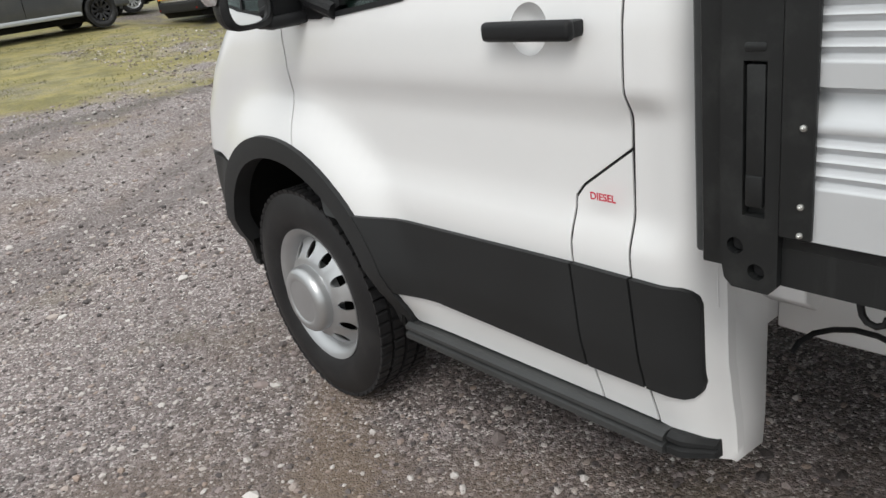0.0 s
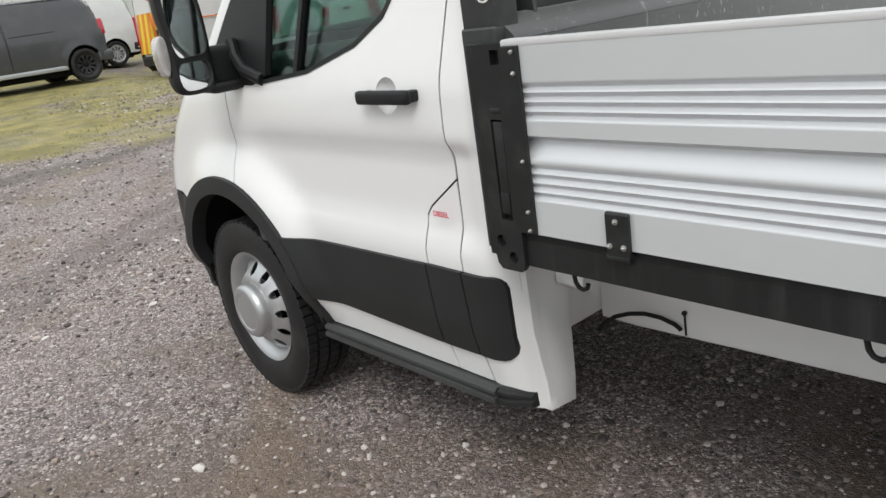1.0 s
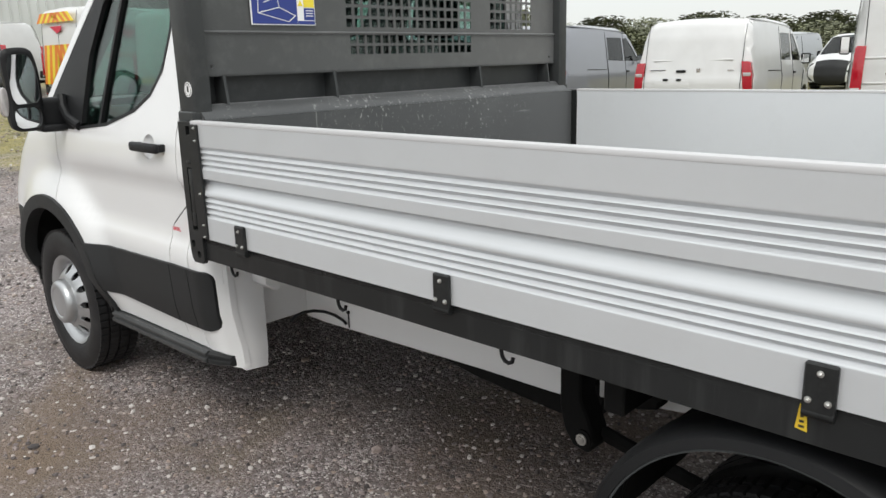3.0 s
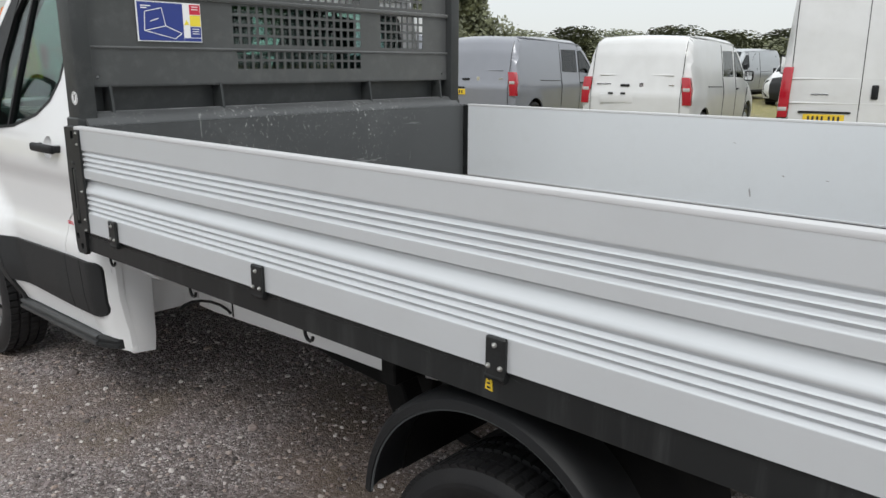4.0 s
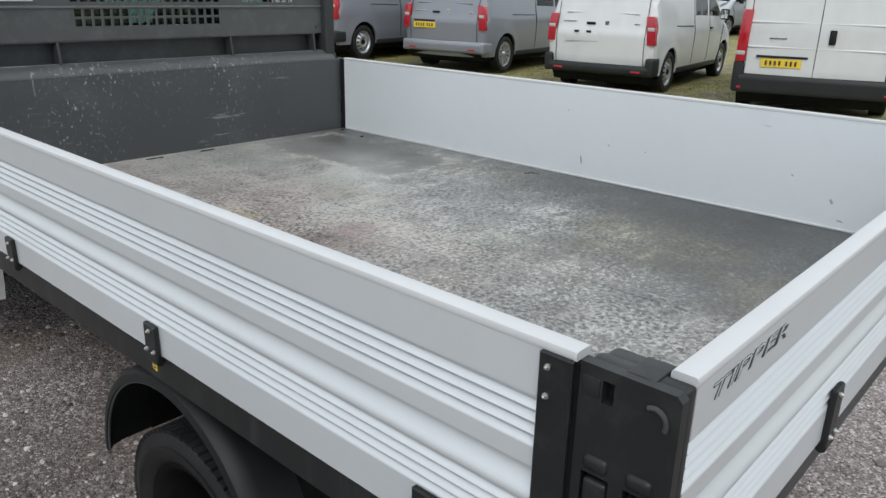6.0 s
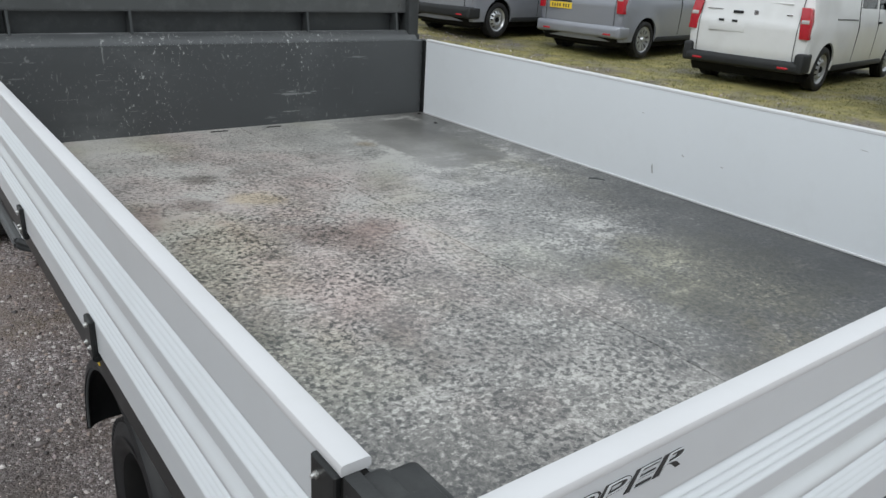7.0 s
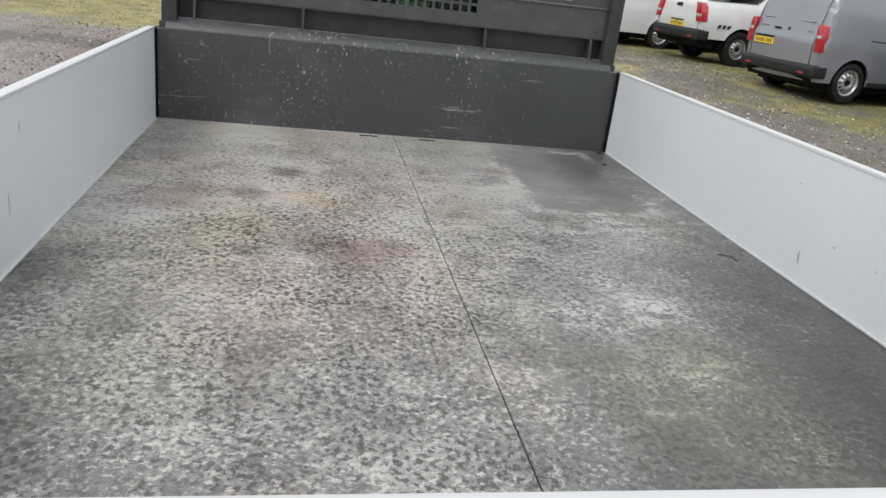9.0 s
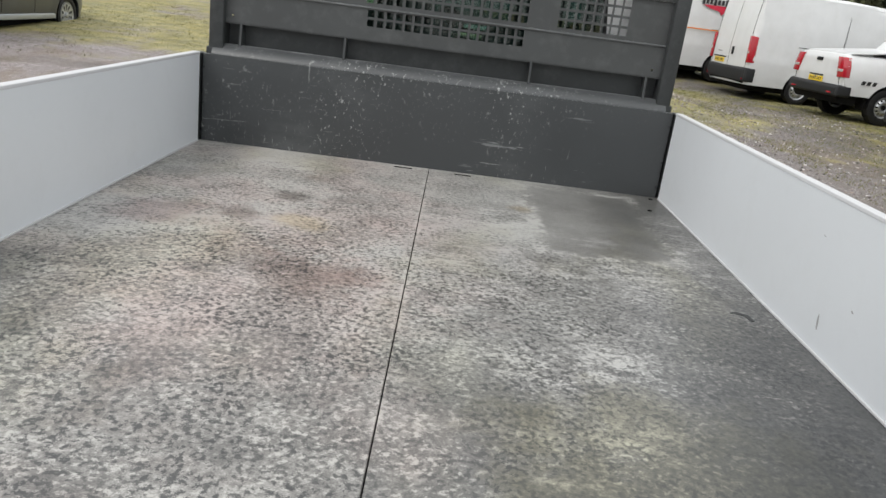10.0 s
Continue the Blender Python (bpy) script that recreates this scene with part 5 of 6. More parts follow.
        # paler tube along the rolled edge, a highlight put into the colour
        lip = tube([(side * 1.066, -1.855 + 0.351 * math.cos(a), 0.357 + 0.351 * math.sin(a)) for a in [radians(5 + 174 * k / 40) for k in range(41)]], 0.0035, 6)
        part("lip", lip, TRIM_DARK, guard)
        # inner part of the guard, coloured blacker for the shade under the bed
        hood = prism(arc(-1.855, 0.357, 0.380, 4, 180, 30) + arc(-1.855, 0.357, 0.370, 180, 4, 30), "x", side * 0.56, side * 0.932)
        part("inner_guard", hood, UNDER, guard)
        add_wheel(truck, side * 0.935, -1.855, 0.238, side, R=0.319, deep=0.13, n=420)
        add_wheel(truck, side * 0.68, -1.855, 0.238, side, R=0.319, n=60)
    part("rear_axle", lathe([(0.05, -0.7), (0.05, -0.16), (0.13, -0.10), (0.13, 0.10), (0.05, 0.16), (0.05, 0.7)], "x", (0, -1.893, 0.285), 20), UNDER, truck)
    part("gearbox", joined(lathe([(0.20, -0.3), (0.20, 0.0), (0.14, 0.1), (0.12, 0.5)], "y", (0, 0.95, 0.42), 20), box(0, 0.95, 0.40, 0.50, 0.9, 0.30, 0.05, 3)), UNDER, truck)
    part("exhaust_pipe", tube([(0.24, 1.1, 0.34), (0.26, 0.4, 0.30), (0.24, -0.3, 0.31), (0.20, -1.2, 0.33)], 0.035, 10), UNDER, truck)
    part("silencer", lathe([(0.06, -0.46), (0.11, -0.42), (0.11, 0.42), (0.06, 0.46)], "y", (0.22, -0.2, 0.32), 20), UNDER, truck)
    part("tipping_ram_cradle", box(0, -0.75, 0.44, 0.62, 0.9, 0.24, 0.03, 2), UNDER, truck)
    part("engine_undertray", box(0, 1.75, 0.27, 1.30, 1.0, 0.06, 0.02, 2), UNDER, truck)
    # unseen far-side bulk, added to keep light off the ground below
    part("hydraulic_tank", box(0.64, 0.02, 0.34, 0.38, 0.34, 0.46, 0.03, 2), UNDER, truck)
    # added black mass: darkens the ground and stands for the dark band under the rail
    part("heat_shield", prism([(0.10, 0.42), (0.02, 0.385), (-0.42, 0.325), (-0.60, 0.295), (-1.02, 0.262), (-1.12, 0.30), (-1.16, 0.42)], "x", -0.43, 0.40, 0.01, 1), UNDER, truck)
    part("prop_shaft", tube([(0, 0.9, 0.42), (0, -1.75, 0.32)], 0.035, 10), UNDER, truck)
    # two more unseen masses added to block light from the far side
    part("fuel_tank", box(0.66, -0.66, 0.35, 0.44, 0.94, 0.48, 0.04, 3), UNDER, truck)
    part("cross_tray", joined(box(0, -0.25, 0.50, 0.8, 0.10, 0.10), box(0, 0.7, 0.36, 0.7, 1.2, 0.14, 0.03)), UNDER, truck)
    tag = prism([(-1.888, 0.795), (-1.907, 0.792), (-1.904, 0.836), (-1.893, 0.838)], "x", -1.0950, -1.0925)
    part("warning_label", tag, YELLOW, truck, "small yellow warning label")
    part("label_print", joined(*[box(-1.0956, -1.898, 0.818 - 0.009 * k, 0.0010, 0.005 + 0.002 * k, 0.004) for k in range(3)]), INK, truck)

    # corner posts with a lever latch
    def front_post(side):
        loop = [(0.050, 0.770), (0.055, 0.80), (0.055, 1.05), (0.050, 1.222), (-0.028, 1.222), (-0.028, 0.772), (-0.016, 0.758), (0.038, 0.758)]
        slot = [(-0.009, 0.869), (-0.009, 1.077), (0.023, 1.077), (0.023, 0.869)]
        top = [(-0.020, 1.182), (-0.020, 1.210), (0.004, 1.210), (0.004, 1.182)]
        holes = [slot, top, circle(0.033, 0.822, 0.0125, 14), circle(0.002, 0.788, 0.0125, 14)]
        bm = skin(loop, holes, lambda P: np.stack([np.full(len(P), side * 1.102), P[:, 0], P[:, 1]], 1), lambda P: np.stack([np.full(len(P), side * 1.086), P[:, 0], P[:, 1]], 1), 0.05)
        post = part("front_post", joined(bm, box(side * 1.078, 0.012, 0.996, 0.016, 0.080, 0.45, 0.002, 1), box(side * 1.04, 0.079, 0.996, 0.06, 0.05, 0.45, 0.002, 1)), POST, truck, "dark grey corner post with recessed latch", angle=25)
        lever = joined(box(side * 1.094, 0.007, 0.980, 0.014, 0.027, 0.186, 0.004), box(side * 1.098, 0.007, 1.094, 0.012, 0.032, 0.014, 0.005), box(side * 1.097, 0.007, 0.905, 0.012, 0.025, 0.045, 0.003))
        part("latch_lever", lever, POST, post)
        for y, z in ((0.033, 0.822), (0.002, 0.788)):
            part("socket_screw", lathe([(0.008, 0), (0.008, side * 0.006), (0.003, side * 0.006)], "x", (side * 1.087, y, z), 10), BLACK, post)

    def rear_post(side):
        loop = [(-2.9790, 0.80), (-2.9790, 1.221), (-3.0960, 1.221), (-3.1030, 1.214), (-3.1030, 0.80)]
        slots = [[(y - 0.0185, 0.84), (y - 0.0185, 1.080), (y + 0.0185, 1.080), (y + 0.0185, 0.84)] for y in (-3.0100, -3.0660)]
        top = [(-3.0240, 1.178), (-3.0240, 1.206), (-3.0090, 1.206), (-3.0090, 1.178)]
        bm = skin(loop, slots + [top], lambda P: np.stack([np.full(len(P), side * 1.102), P[:, 0], P[:, 1]], 1), lambda P: np.stack([np.full(len(P), side * 1.086), P[:, 0], P[:, 1]], 1), 0.05)
        post = part("rear_post", joined(bm, box(side * 1.0735, -3.0410, 1.006, 0.026, 0.120, 0.428, 0.006, 2), box(side * 1.052, -3.0230, 1.004, 0.05, 0.080, 0.424, 0.008, 2)), POST, truck, "dark grey rear corner post with latches", angle=25)
        for y in (-3.0100, -3.0660):
            lever = joined(box(side * 1.095, y, 0.962, 0.016, 0.0325, 0.220, 0.006, 3))
            part("latch_lever", lever, POST, post)
            hood = box(side * 1.0995, y, 1.096, 0.016, 0.034, 0.021, 0.0075, 3)
            part("latch_hood", hood, POST, post)
        part("latch_pad", box(side * 1.1005, -2.9945, 1.193, 0.006, 0.024, 0.026, 0.0025, 2), POST, post)
        hook = tube([(side * 1.1035, -3.074 - 0.015 * math.sin(a), 1.181 + 0.017 * math.cos(a)) for a in [radians(-30 + 140 * k / 10) for k in range(11)]], 0.0034, 8)
        part("catch", hook, STEEL, post)
        lid = prism([(side * 1.090, 1.2150), (side * 1.090, 1.2218), (side * 1.060, 1.2228), (side * 1.040, 1.2218), (side * 1.040, 1.2150)], "y", -3.066, -3.030, 0.001, 1)
        part("latch_lid", lid, POST, post)
        part("end_seal", box(side * 1.087, -2.9750, 1.010, 0.026, 0.012, 0.41, 0.001, 1), UNDER, post)

    for side in (-1, 1):
        front_post(side)
        rear_post(side)


bed()


def headboard():
    low = part("headboard", box(0, 0.008, 1.02, 2.13, 0.016, 0.40, 0.002, 1), SHEET, truck, "dark grey steel headboard, scratched and knocked")
    shelf = prism([(0.0004, 1.2204), (0.003, 1.228), (0.046, 1.266), (0.065, 1.269), (0.065, 1.250), (0.016, 1.2204)], "x", -1.03, 1.03)
    part("headboard_shelf", shelf, SHEET, low)
    # slot between shelf and upper sheet, with short ribs
    part("slot_back", box(0, 0.118, 1.31, 2.0, 0.006, 0.16), STEEL, low)
    part("slot_top", box(0, 0.09, 1.362, 2.0, 0.06, 0.006), STEEL, low)
    for x in (-0.915, -0.445, 0.40, 0.925):
        part("slot_rib", prism([(0.042, 1.262), (0.056, 1.362), (0.115, 1.362), (0.115, 1.262)], "x", x - 0.005, x + 0.005), STEEL, low)

    # upper sheet with punched square holes
    def grid(x0, x1, z0, z1, nx, nz, w):
        return [[(x, z), (x + w, z), (x + w, z + w), (x, z + w)] for x in [x0 + (x1 - x0 - w) * i / (nx - 1) for i in range(nx)] for z in [z0 + (z1 - z0 - w) * j / (nz - 1) for j in range(nz)]]

    loop = [(-0.995, 1.358), (0.985, 1.358), (0.985, 1.500), (-0.995, 1.500)]
    spots = [circle(x, 1.392, 0.006, 8) for x in (-0.955, 0.945)]
    flat = lambda off: (lambda P: np.stack([P[:, 0], np.full(len(P), off), P[:, 1]], 1))
    part("punched_sheet", skin(loop, grid(-0.355, 0.348, 1.421, 1.493, 17, 2, 0.031) + spots, flat(0.060), flat(0.064), 0.2), UPPER, low, angle=20)
    loop = [(-0.995, 1.500), (0.985, 1.500), (0.985, 1.690), (-0.995, 1.690)]
    part("punched_sheet", skin(loop, grid(-0.365, 0.355, 1.523, 1.680, 17, 4, 0.031) + grid(0.49, 0.80, 1.523, 1.680, 8, 4, 0.031), lambda P: np.stack([P[:, 0], 0.066 - 0.004 * (P[:, 1] - 1.5), P[:, 1]], 1), lambda P: np.stack([P[:, 0], 0.070 - 0.004 * (P[:, 1] - 1.5), P[:, 1]], 1), 0.2), UPPER, low, angle=20)
    part("fold_line", prism([(0.058, 1.494), (0.052, 1.500), (0.058, 1.506), (0.066, 1.506), (0.066, 1.494)], "x", -0.995, 0.985), UPPER, low)
    loop = [(-0.995, 1.704), (0.985, 1.704), (0.985, 1.94), (-0.995, 1.94)]
    part("punched_sheet", skin(loop, grid(-0.365, 0.355, 1.722, 1.92, 17, 5, 0.031) + grid(0.49, 0.80, 1.722, 1.92, 8, 5, 0.031) + grid(-0.80, -0.49, 1.722, 1.92, 8, 5, 0.031), flat(0.070), flat(0.074), 0.2), UPPER, low, angle=20)
    part("cross_bar", box(0, 0.062, 1.697, 2.0, 0.02, 0.016, 0.003), UPPER, low)
    part("top_bar", box(0, 0.075, 1.965, 2.10, 0.06, 0.05, 0.006), STEEL, low)
    for side in (-1, 1):
        post = part("headboard_post", box(side * 1.018, 0.075, 1.59, 0.064, 0.10, 0.80, 0.006), STEEL, low)
        part("post_foot", box(side * 1.035, 0.0735, 1.015, 0.05, 0.098, 0.47, 0.004, 1), STEEL, low)
        for z in (1.16, 1.00, 0.88):
            part("post_bolt", lathe([(0.007, 0.0), (0.007, -0.003), (0.004, -0.005)], "y", (side * 1.06, -0.001, z), 10), STEEL, low)
    disc = lathe([(0.024, 0.0), (0.024, -0.001)], "x", (-1.0502, 0.055, 1.32), 24)
    st = part("round_sticker", disc, WHITEPRINT, low, "round white sticker")
    ring = lathe([(0.020, 0.0), (0.020, -0.0006), (0.0185, -0.0006), (0.0185, 0.0)], "x", (-1.0514, 0.055, 1.32), 24, close=True)
    part("sticker_print", joined(ring, box(-1.0516, 0.055, 1.322, 0.0006, 0.009, 0.02)), INK, low)
    # blue instruction plate
    y0 = 0.0605
    plate = part("instruction_plate", box(-0.652, y0, 1.600, 0.272, 0.003, 0.150, 0.001, 1), WHITEPRINT, low, "blue and white instruction sticker")
    px = lambda x0, x1, z0, z1, d=0.0022: box((x0 + x1) / 2, y0 - d, (z0 + z1) / 2, x1 - x0, 0.0012, z1 - z0)
    part("blue_field", px(-0.783, -0.596, 1.529, 1.671), BLUEPRINT, low)
    part("red_field", px(-0.566, -0.520, 1.632, 1.670), REDPRINT, low)
    part("yellow_field", px(-0.566, -0.520, 1.588, 1.629), LIME, low)
    part("blue_field", px(-0.566, -0.520, 1.544, 1.585), BLUEPRINT, low)
    part("black_line", px(-0.594, -0.520, 1.529, 1.541), BLUEPRINT, low)
    tri = prism([(-0.592, 1.592), (-0.570, 1.592), (-0.581, 1.612)], "y", y0 - 0.003, y0 - 0.0016)
    part("yellow_triangle", tri, LIME, low)
    lines = [tube([(a[0], y0 - 0.0032, a[1]), (b[0], y0 - 0.0032, b[1])], 0.0016, 5) for a, b in (((-0.76, 1.565), (-0.755, 1.635)), ((-0.755, 1.635), (-0.685, 1.652)), ((-0.685, 1.652), (-0.672, 1.585)), ((-0.76, 1.565), (-0.672, 1.585)), ((-0.672, 1.585), (-0.605, 1.558)), ((-0.605, 1.558), (-0.635, 1.537)), ((-0.635, 1.537), (-0.76, 1.565)), ((-0.735, 1.60), (-0.70, 1.612)))]
    part("line_drawing", joined(*lines, px(-0.77, -0.73, 1.655, 1.659, 0.003), px(-0.77, -0.745, 1.647, 1.651, 0.003)), WHITEPRINT, low)
    bars = joined(*[px(-0.558, -0.528, 1.575 - 0.009 * k, 1.578 - 0.009 * k, 0.0035) for k in range(3)], *[px(-0.558, -0.53, 1.66 - 0.01 * k, 1.663 - 0.01 * k, 0.0035) for k in range(2)])
    part("print_bars", bars, WHITEPRINT, low)


headboard()


# ---- parked vehicles ----
def vehicle(label, category, m, spec, paint, group="parked vehicles"):
    """A van or car with its tail at y = 0 and its nose towards +y, built from its side outline."""
    car = root(spec["name"], m, label, category, group)
    out, W, R0 = spec["outline"], spec["half_width"], spec.get("round", 0.09)
    zs, ws = spec["taper"]
    L = max(p[0] for p in out)
    arches = [(y, spec["wheel_r"] + 0.005, spec["wheel_r"] + 0.065) for y in spec["axles"]]

    def x_of(P):
        y, z = P.T
        x = W * np.interp(z, zs, ws)
        R = R0 + 0.30 * smooth(L - 1.1, L - 0.1, y)
        d = np.minimum(edge_distance(P, out, False), R)
        flare = sum(0.018 * (1 - smooth(r, r + 0.16, np.hypot(y - ay, z - az))) for ay, az, r in arches)
        crease = 0.012 * smooth(spec["belt"] - 0.02, spec["belt"] + 0.02, z)
        return x - crease + flare - (R - np.sqrt(np.maximum(R * R - (R - d) ** 2, 0)))

    floor_z = out[0][1]
    loop = list(out)
    for ay, az, r in arches[::-1]:
        a = math.degrees(math.asin((floor_z - az) / r))
        loop += arc(ay, az, r, a, 180 - a, 18)
    for side in (-1, 1):
        holes = [h for h, s in spec.get("windows", []) if s in (0, side)]
        shell = part("body_side", skin(loop, holes, lambda P: np.stack([side * x_of(P), P[:, 0], P[:, 1]], 1), lambda P: np.stack([side * (x_of(P) - 0.03), P[:, 0], P[:, 1]], 1), 0.09, 0.06), paint, car, angle=40)
        for h in holes:
            part("side_window", skin(shrunk(h, 0.004), [], lambda P: np.stack([side * (x_of(P) - 0.008), P[:, 0], P[:, 1]], 1), lambda P: np.stack([side * (x_of(P) - 0.013), P[:, 0], P[:, 1]], 1), 0.2), TINT, shell, "dark tinted side glass")
        for seam in spec.get("seams", []):
            pts = np.array(refined(list(seam) + [seam[-1]], 0.06)[:-1] + [seam[-1]])
            part("door_gap", tube([(side * (x + 0.001), y, z) for x, (y, z) in zip(x_of(pts), pts)], 0.004, 5), UNDER, shell)
        for bar in spec.get("rails", []):
            (y0, z0), (y1, z1) = bar
            pts = np.array([(y0 + (y1 - y0) * k / 6, z0 + (z1 - z0) * k / 6) for k in range(7)])
            part("door_rail", tube([(side * (x + 0.002), y, z) for x, (y, z) in zip(x_of(pts), pts)], 0.009, 6), INK, shell)
        hx = x_of(np.array([(spec["handle_y"], spec["belt"] - 0.03)]))[0]
        part("door_handle", box(side * (hx + 0.012), spec["handle_y"], spec["belt"] - 0.03, 0.03, 0.13, 0.032, 0.01), spec.get("handle_mat", BLACK), shell)
        y0, y1 = arches[0][0] + arches[0][2], arches[1][0] - arches[1][2]
        part("sill", box(side * (W * 0.955), (y0 + y1) / 2, floor_z + 0.03, 0.05, y1 - y0, 0.09, 0.012), spec.get("sill_mat", ARCH), car)
        mx = spec["mirror"]
        mir = part("door_mirror", box(side * (W + 0.09), mx[0], mx[1], 0.17, 0.10, spec.get("mirror_h", 0.20), 0.035, 3), BLACK, car)
        part("mirror_glass", box(side * (W + 0.09), mx[0] - 0.052, mx[1], 0.13, 0.004, spec.get("mirror_h", 0.20) - 0.05), MIRROR, mir)
        for ay, az, r in arches:
            liner = joined(prism(arc(ay, az, r + 0.01, -14, 194, 20) + arc(ay, az, r - 0.004, 194, -14, 20), "x", side * (W - 0.32), side * (W - 0.045)), prism(arc(ay, az, r, -14, 194, 20), "x", side * (W - 0.34), side * (W - 0.32)))
            part("wheel_arch_liner", liner, UNDER, car)
            add_wheel(car, side * (W - 0.115), ay, spec["wheel_r"], side, R=spec["wheel_r"], width=0.21, style=spec.get("wheels", "plain"), n=48)
    i_roof, i_glass, i_hood, i_front = spec["split"]
    rear = out[: i_roof + 1]
    part("tail_panel", strip_between(rear, x_of, spec.get("tail_crown", 0.05), 14), paint, car)
    part("roof", strip_between(out[i_roof : i_glass + 1], x_of, 0.03), spec.get("roof_mat", paint), car)
    part("windscreen", strip_between(out[i_glass : i_hood + 1], x_of, 0.08, thick=0.006), TINT, car)
    part("bonnet", strip_between(out[i_hood : i_front + 1], x_of, 0.06), paint, car)
    part("front_bumper", strip_between(out[i_front:], x_of, 0.10), spec.get("bumper_mat", ARCH), car)
    part("underbody", box(0, L / 2, floor_z - 0.02, 1.50, L - 0.5, 0.24, 0.03), UNDER, car)
    part("bulkhead", box(0, spec["bulkhead"], (floor_z + spec["roof_z"]) / 2, 1.45, 0.04, spec["roof_z"] - floor_z - 0.25), UNDER, car)

    def tail_y(z):
        zz = [p[1] for p in rear]
        yy = [p[0] for p in rear]
        return float(np.interp(z, zz, yy))

    # tail: lamps, doors, handle, plate, bumper
    z0, z1, lw = spec["lamp"]
    for side in (-1, 1):
        zm = (z0 + z1) / 2
        edge = lambda z: float(x_of(np.array([(tail_y(z) + 0.05, z)]))[0]) + 0.006
        loop2 = [(side * (edge(z0) - lw), z0), (side * edge(z0), z0), (side * edge(zm), zm), (side * edge(z1), z1 - 0.02), (side * (edge(z1) - 0.02), z1), (side * (edge(z1) - lw), z1)]
        lamp = part("tail_lamp", prism(loop2, "y", tail_y(zm) - 0.016 - (0.02 if lw > 0.1 else 0.012), tail_y(zm) + 0.14, 0.010, 2), RED, car, "red tail lamp")
        zb = spec.get("lamp_clear", zm)
        part("reversing_lens", box(side * (edge(zb) - lw / 2), tail_y(zm) - 0.036, zb, lw - 0.02, 0.012, 0.055, 0.004), CLEAR, lamp)
    for u in spec.get("tail_seams", [-0.78, 0.78]):
        pts = [(u, tail_y(z) - spec.get("tail_crown", 0.05) * (1 - (u / W) ** 2) - 0.001, z) for z in np.linspace(rear[0][1] + 0.06, spec["roof_z"] - 0.08, 14)]
        part("door_gap", tube(pts, 0.005, 5), UNDER, car)
    if spec.get("tail_ribs"):
        for z in spec["tail_ribs"]:
            part("pressed_rib", box(0, tail_y(z) - spec.get("tail_crown", 0.05) * 0.8 + 0.005, z, W * spec.get("rib_w", 1.70), 0.02, 0.026, 0.009, 3), paint, car)
    px, pz, pmat = spec["plate"]
    ty = tail_y(pz) - spec.get("tail_crown", 0.05) * (1 - (px / W) ** 2)
    if pmat:
        plate = part("number_plate", box(px, ty - 0.008, pz, 0.52, 0.012, 0.112, 0.003, 1), pmat, car, "yellow rear number plate with bars")
        for k in range(7):
            part("plate_bar", box(px - 0.19 + 0.058 * k + (0.03 if k > 3 else 0), ty - 0.0152, pz, 0.028, 0.003, 0.062), INK, plate)
    else:
        part("plate_pocket", box(px, ty - 0.001, pz - 0.01, 0.58, 0.010, 0.15, 0.004, 2), paint, car)
        for u in (-0.10, 0.12):
            part("plate_lamp", box(px + u, ty - 0.010, pz + 0.075, 0.085, 0.018, 0.036, 0.006), ARCH, car)
    if pmat:
        part("plate_light_bar", box(px, ty - 0.006, pz + 0.085, spec.get("bar_w", 0.50), 0.03, 0.03, 0.006), spec.get("light_bar_mat", BLACK), car)
    hx, hz, hw, hh = spec["tail_handle"]
    part("tail_handle", box(hx, tail_y(hz) - spec.get("tail_crown", 0.05) * (1 - (hx / W) ** 2) - 0.012, hz, hw, 0.03, hh, 0.012, 3), BLACK, car)
    b0, b1, bmat = spec["bumper"]
    lip = spec.get("bumper_out", 0.085)
    bump = prism([(0.010 - lip, b0 + 0.03), (-lip, b1 - 0.06), (0.03 - lip, b1), (0.10, b1), (0.10, b0), (-0.03, b0)], "x", -W * 0.93, W * 0.93, 0.025, 3)
    rb = part("rear_bumper", bump, bmat, car)
    for side in (-1, 1):
        part("bumper_corner", box(side * (W * 0.935), 0.10, (b0 + spec.get("corner_top", b1)) / 2, spec.get("corner_w", 0.12), 0.34 if lip > 0.06 else 0.26, spec.get("corner_top", b1) - b0, 0.045, 4), bmat, rb)
        part("reflector", box(side * W * spec.get("reflector_at", 0.72), 0.002 - lip, b0 + 0.07, spec.get("reflector_w", 0.16), 0.01, 0.03, 0.003), RED, rb)
    part("rear_valance", prism([(-0.03, b0 + 0.05), (0.10, b0 - 0.14), (0.5, b0 - 0.16), (0.5, b0 + 0.05)], "x", -W * 0.88, W * 0.88, 0.01, 1), UNDER, car)
    for text_bar in spec.get("badges", []):
        bx, bz, bw, bh = text_bar
        part("badge", box(bx, tail_y(bz) - spec.get("tail_crown", 0.05) * (1 - (bx / W) ** 2) - 0.006, bz, bw, 0.006, bh, 0.002, 1), CHROME, car)
    return car


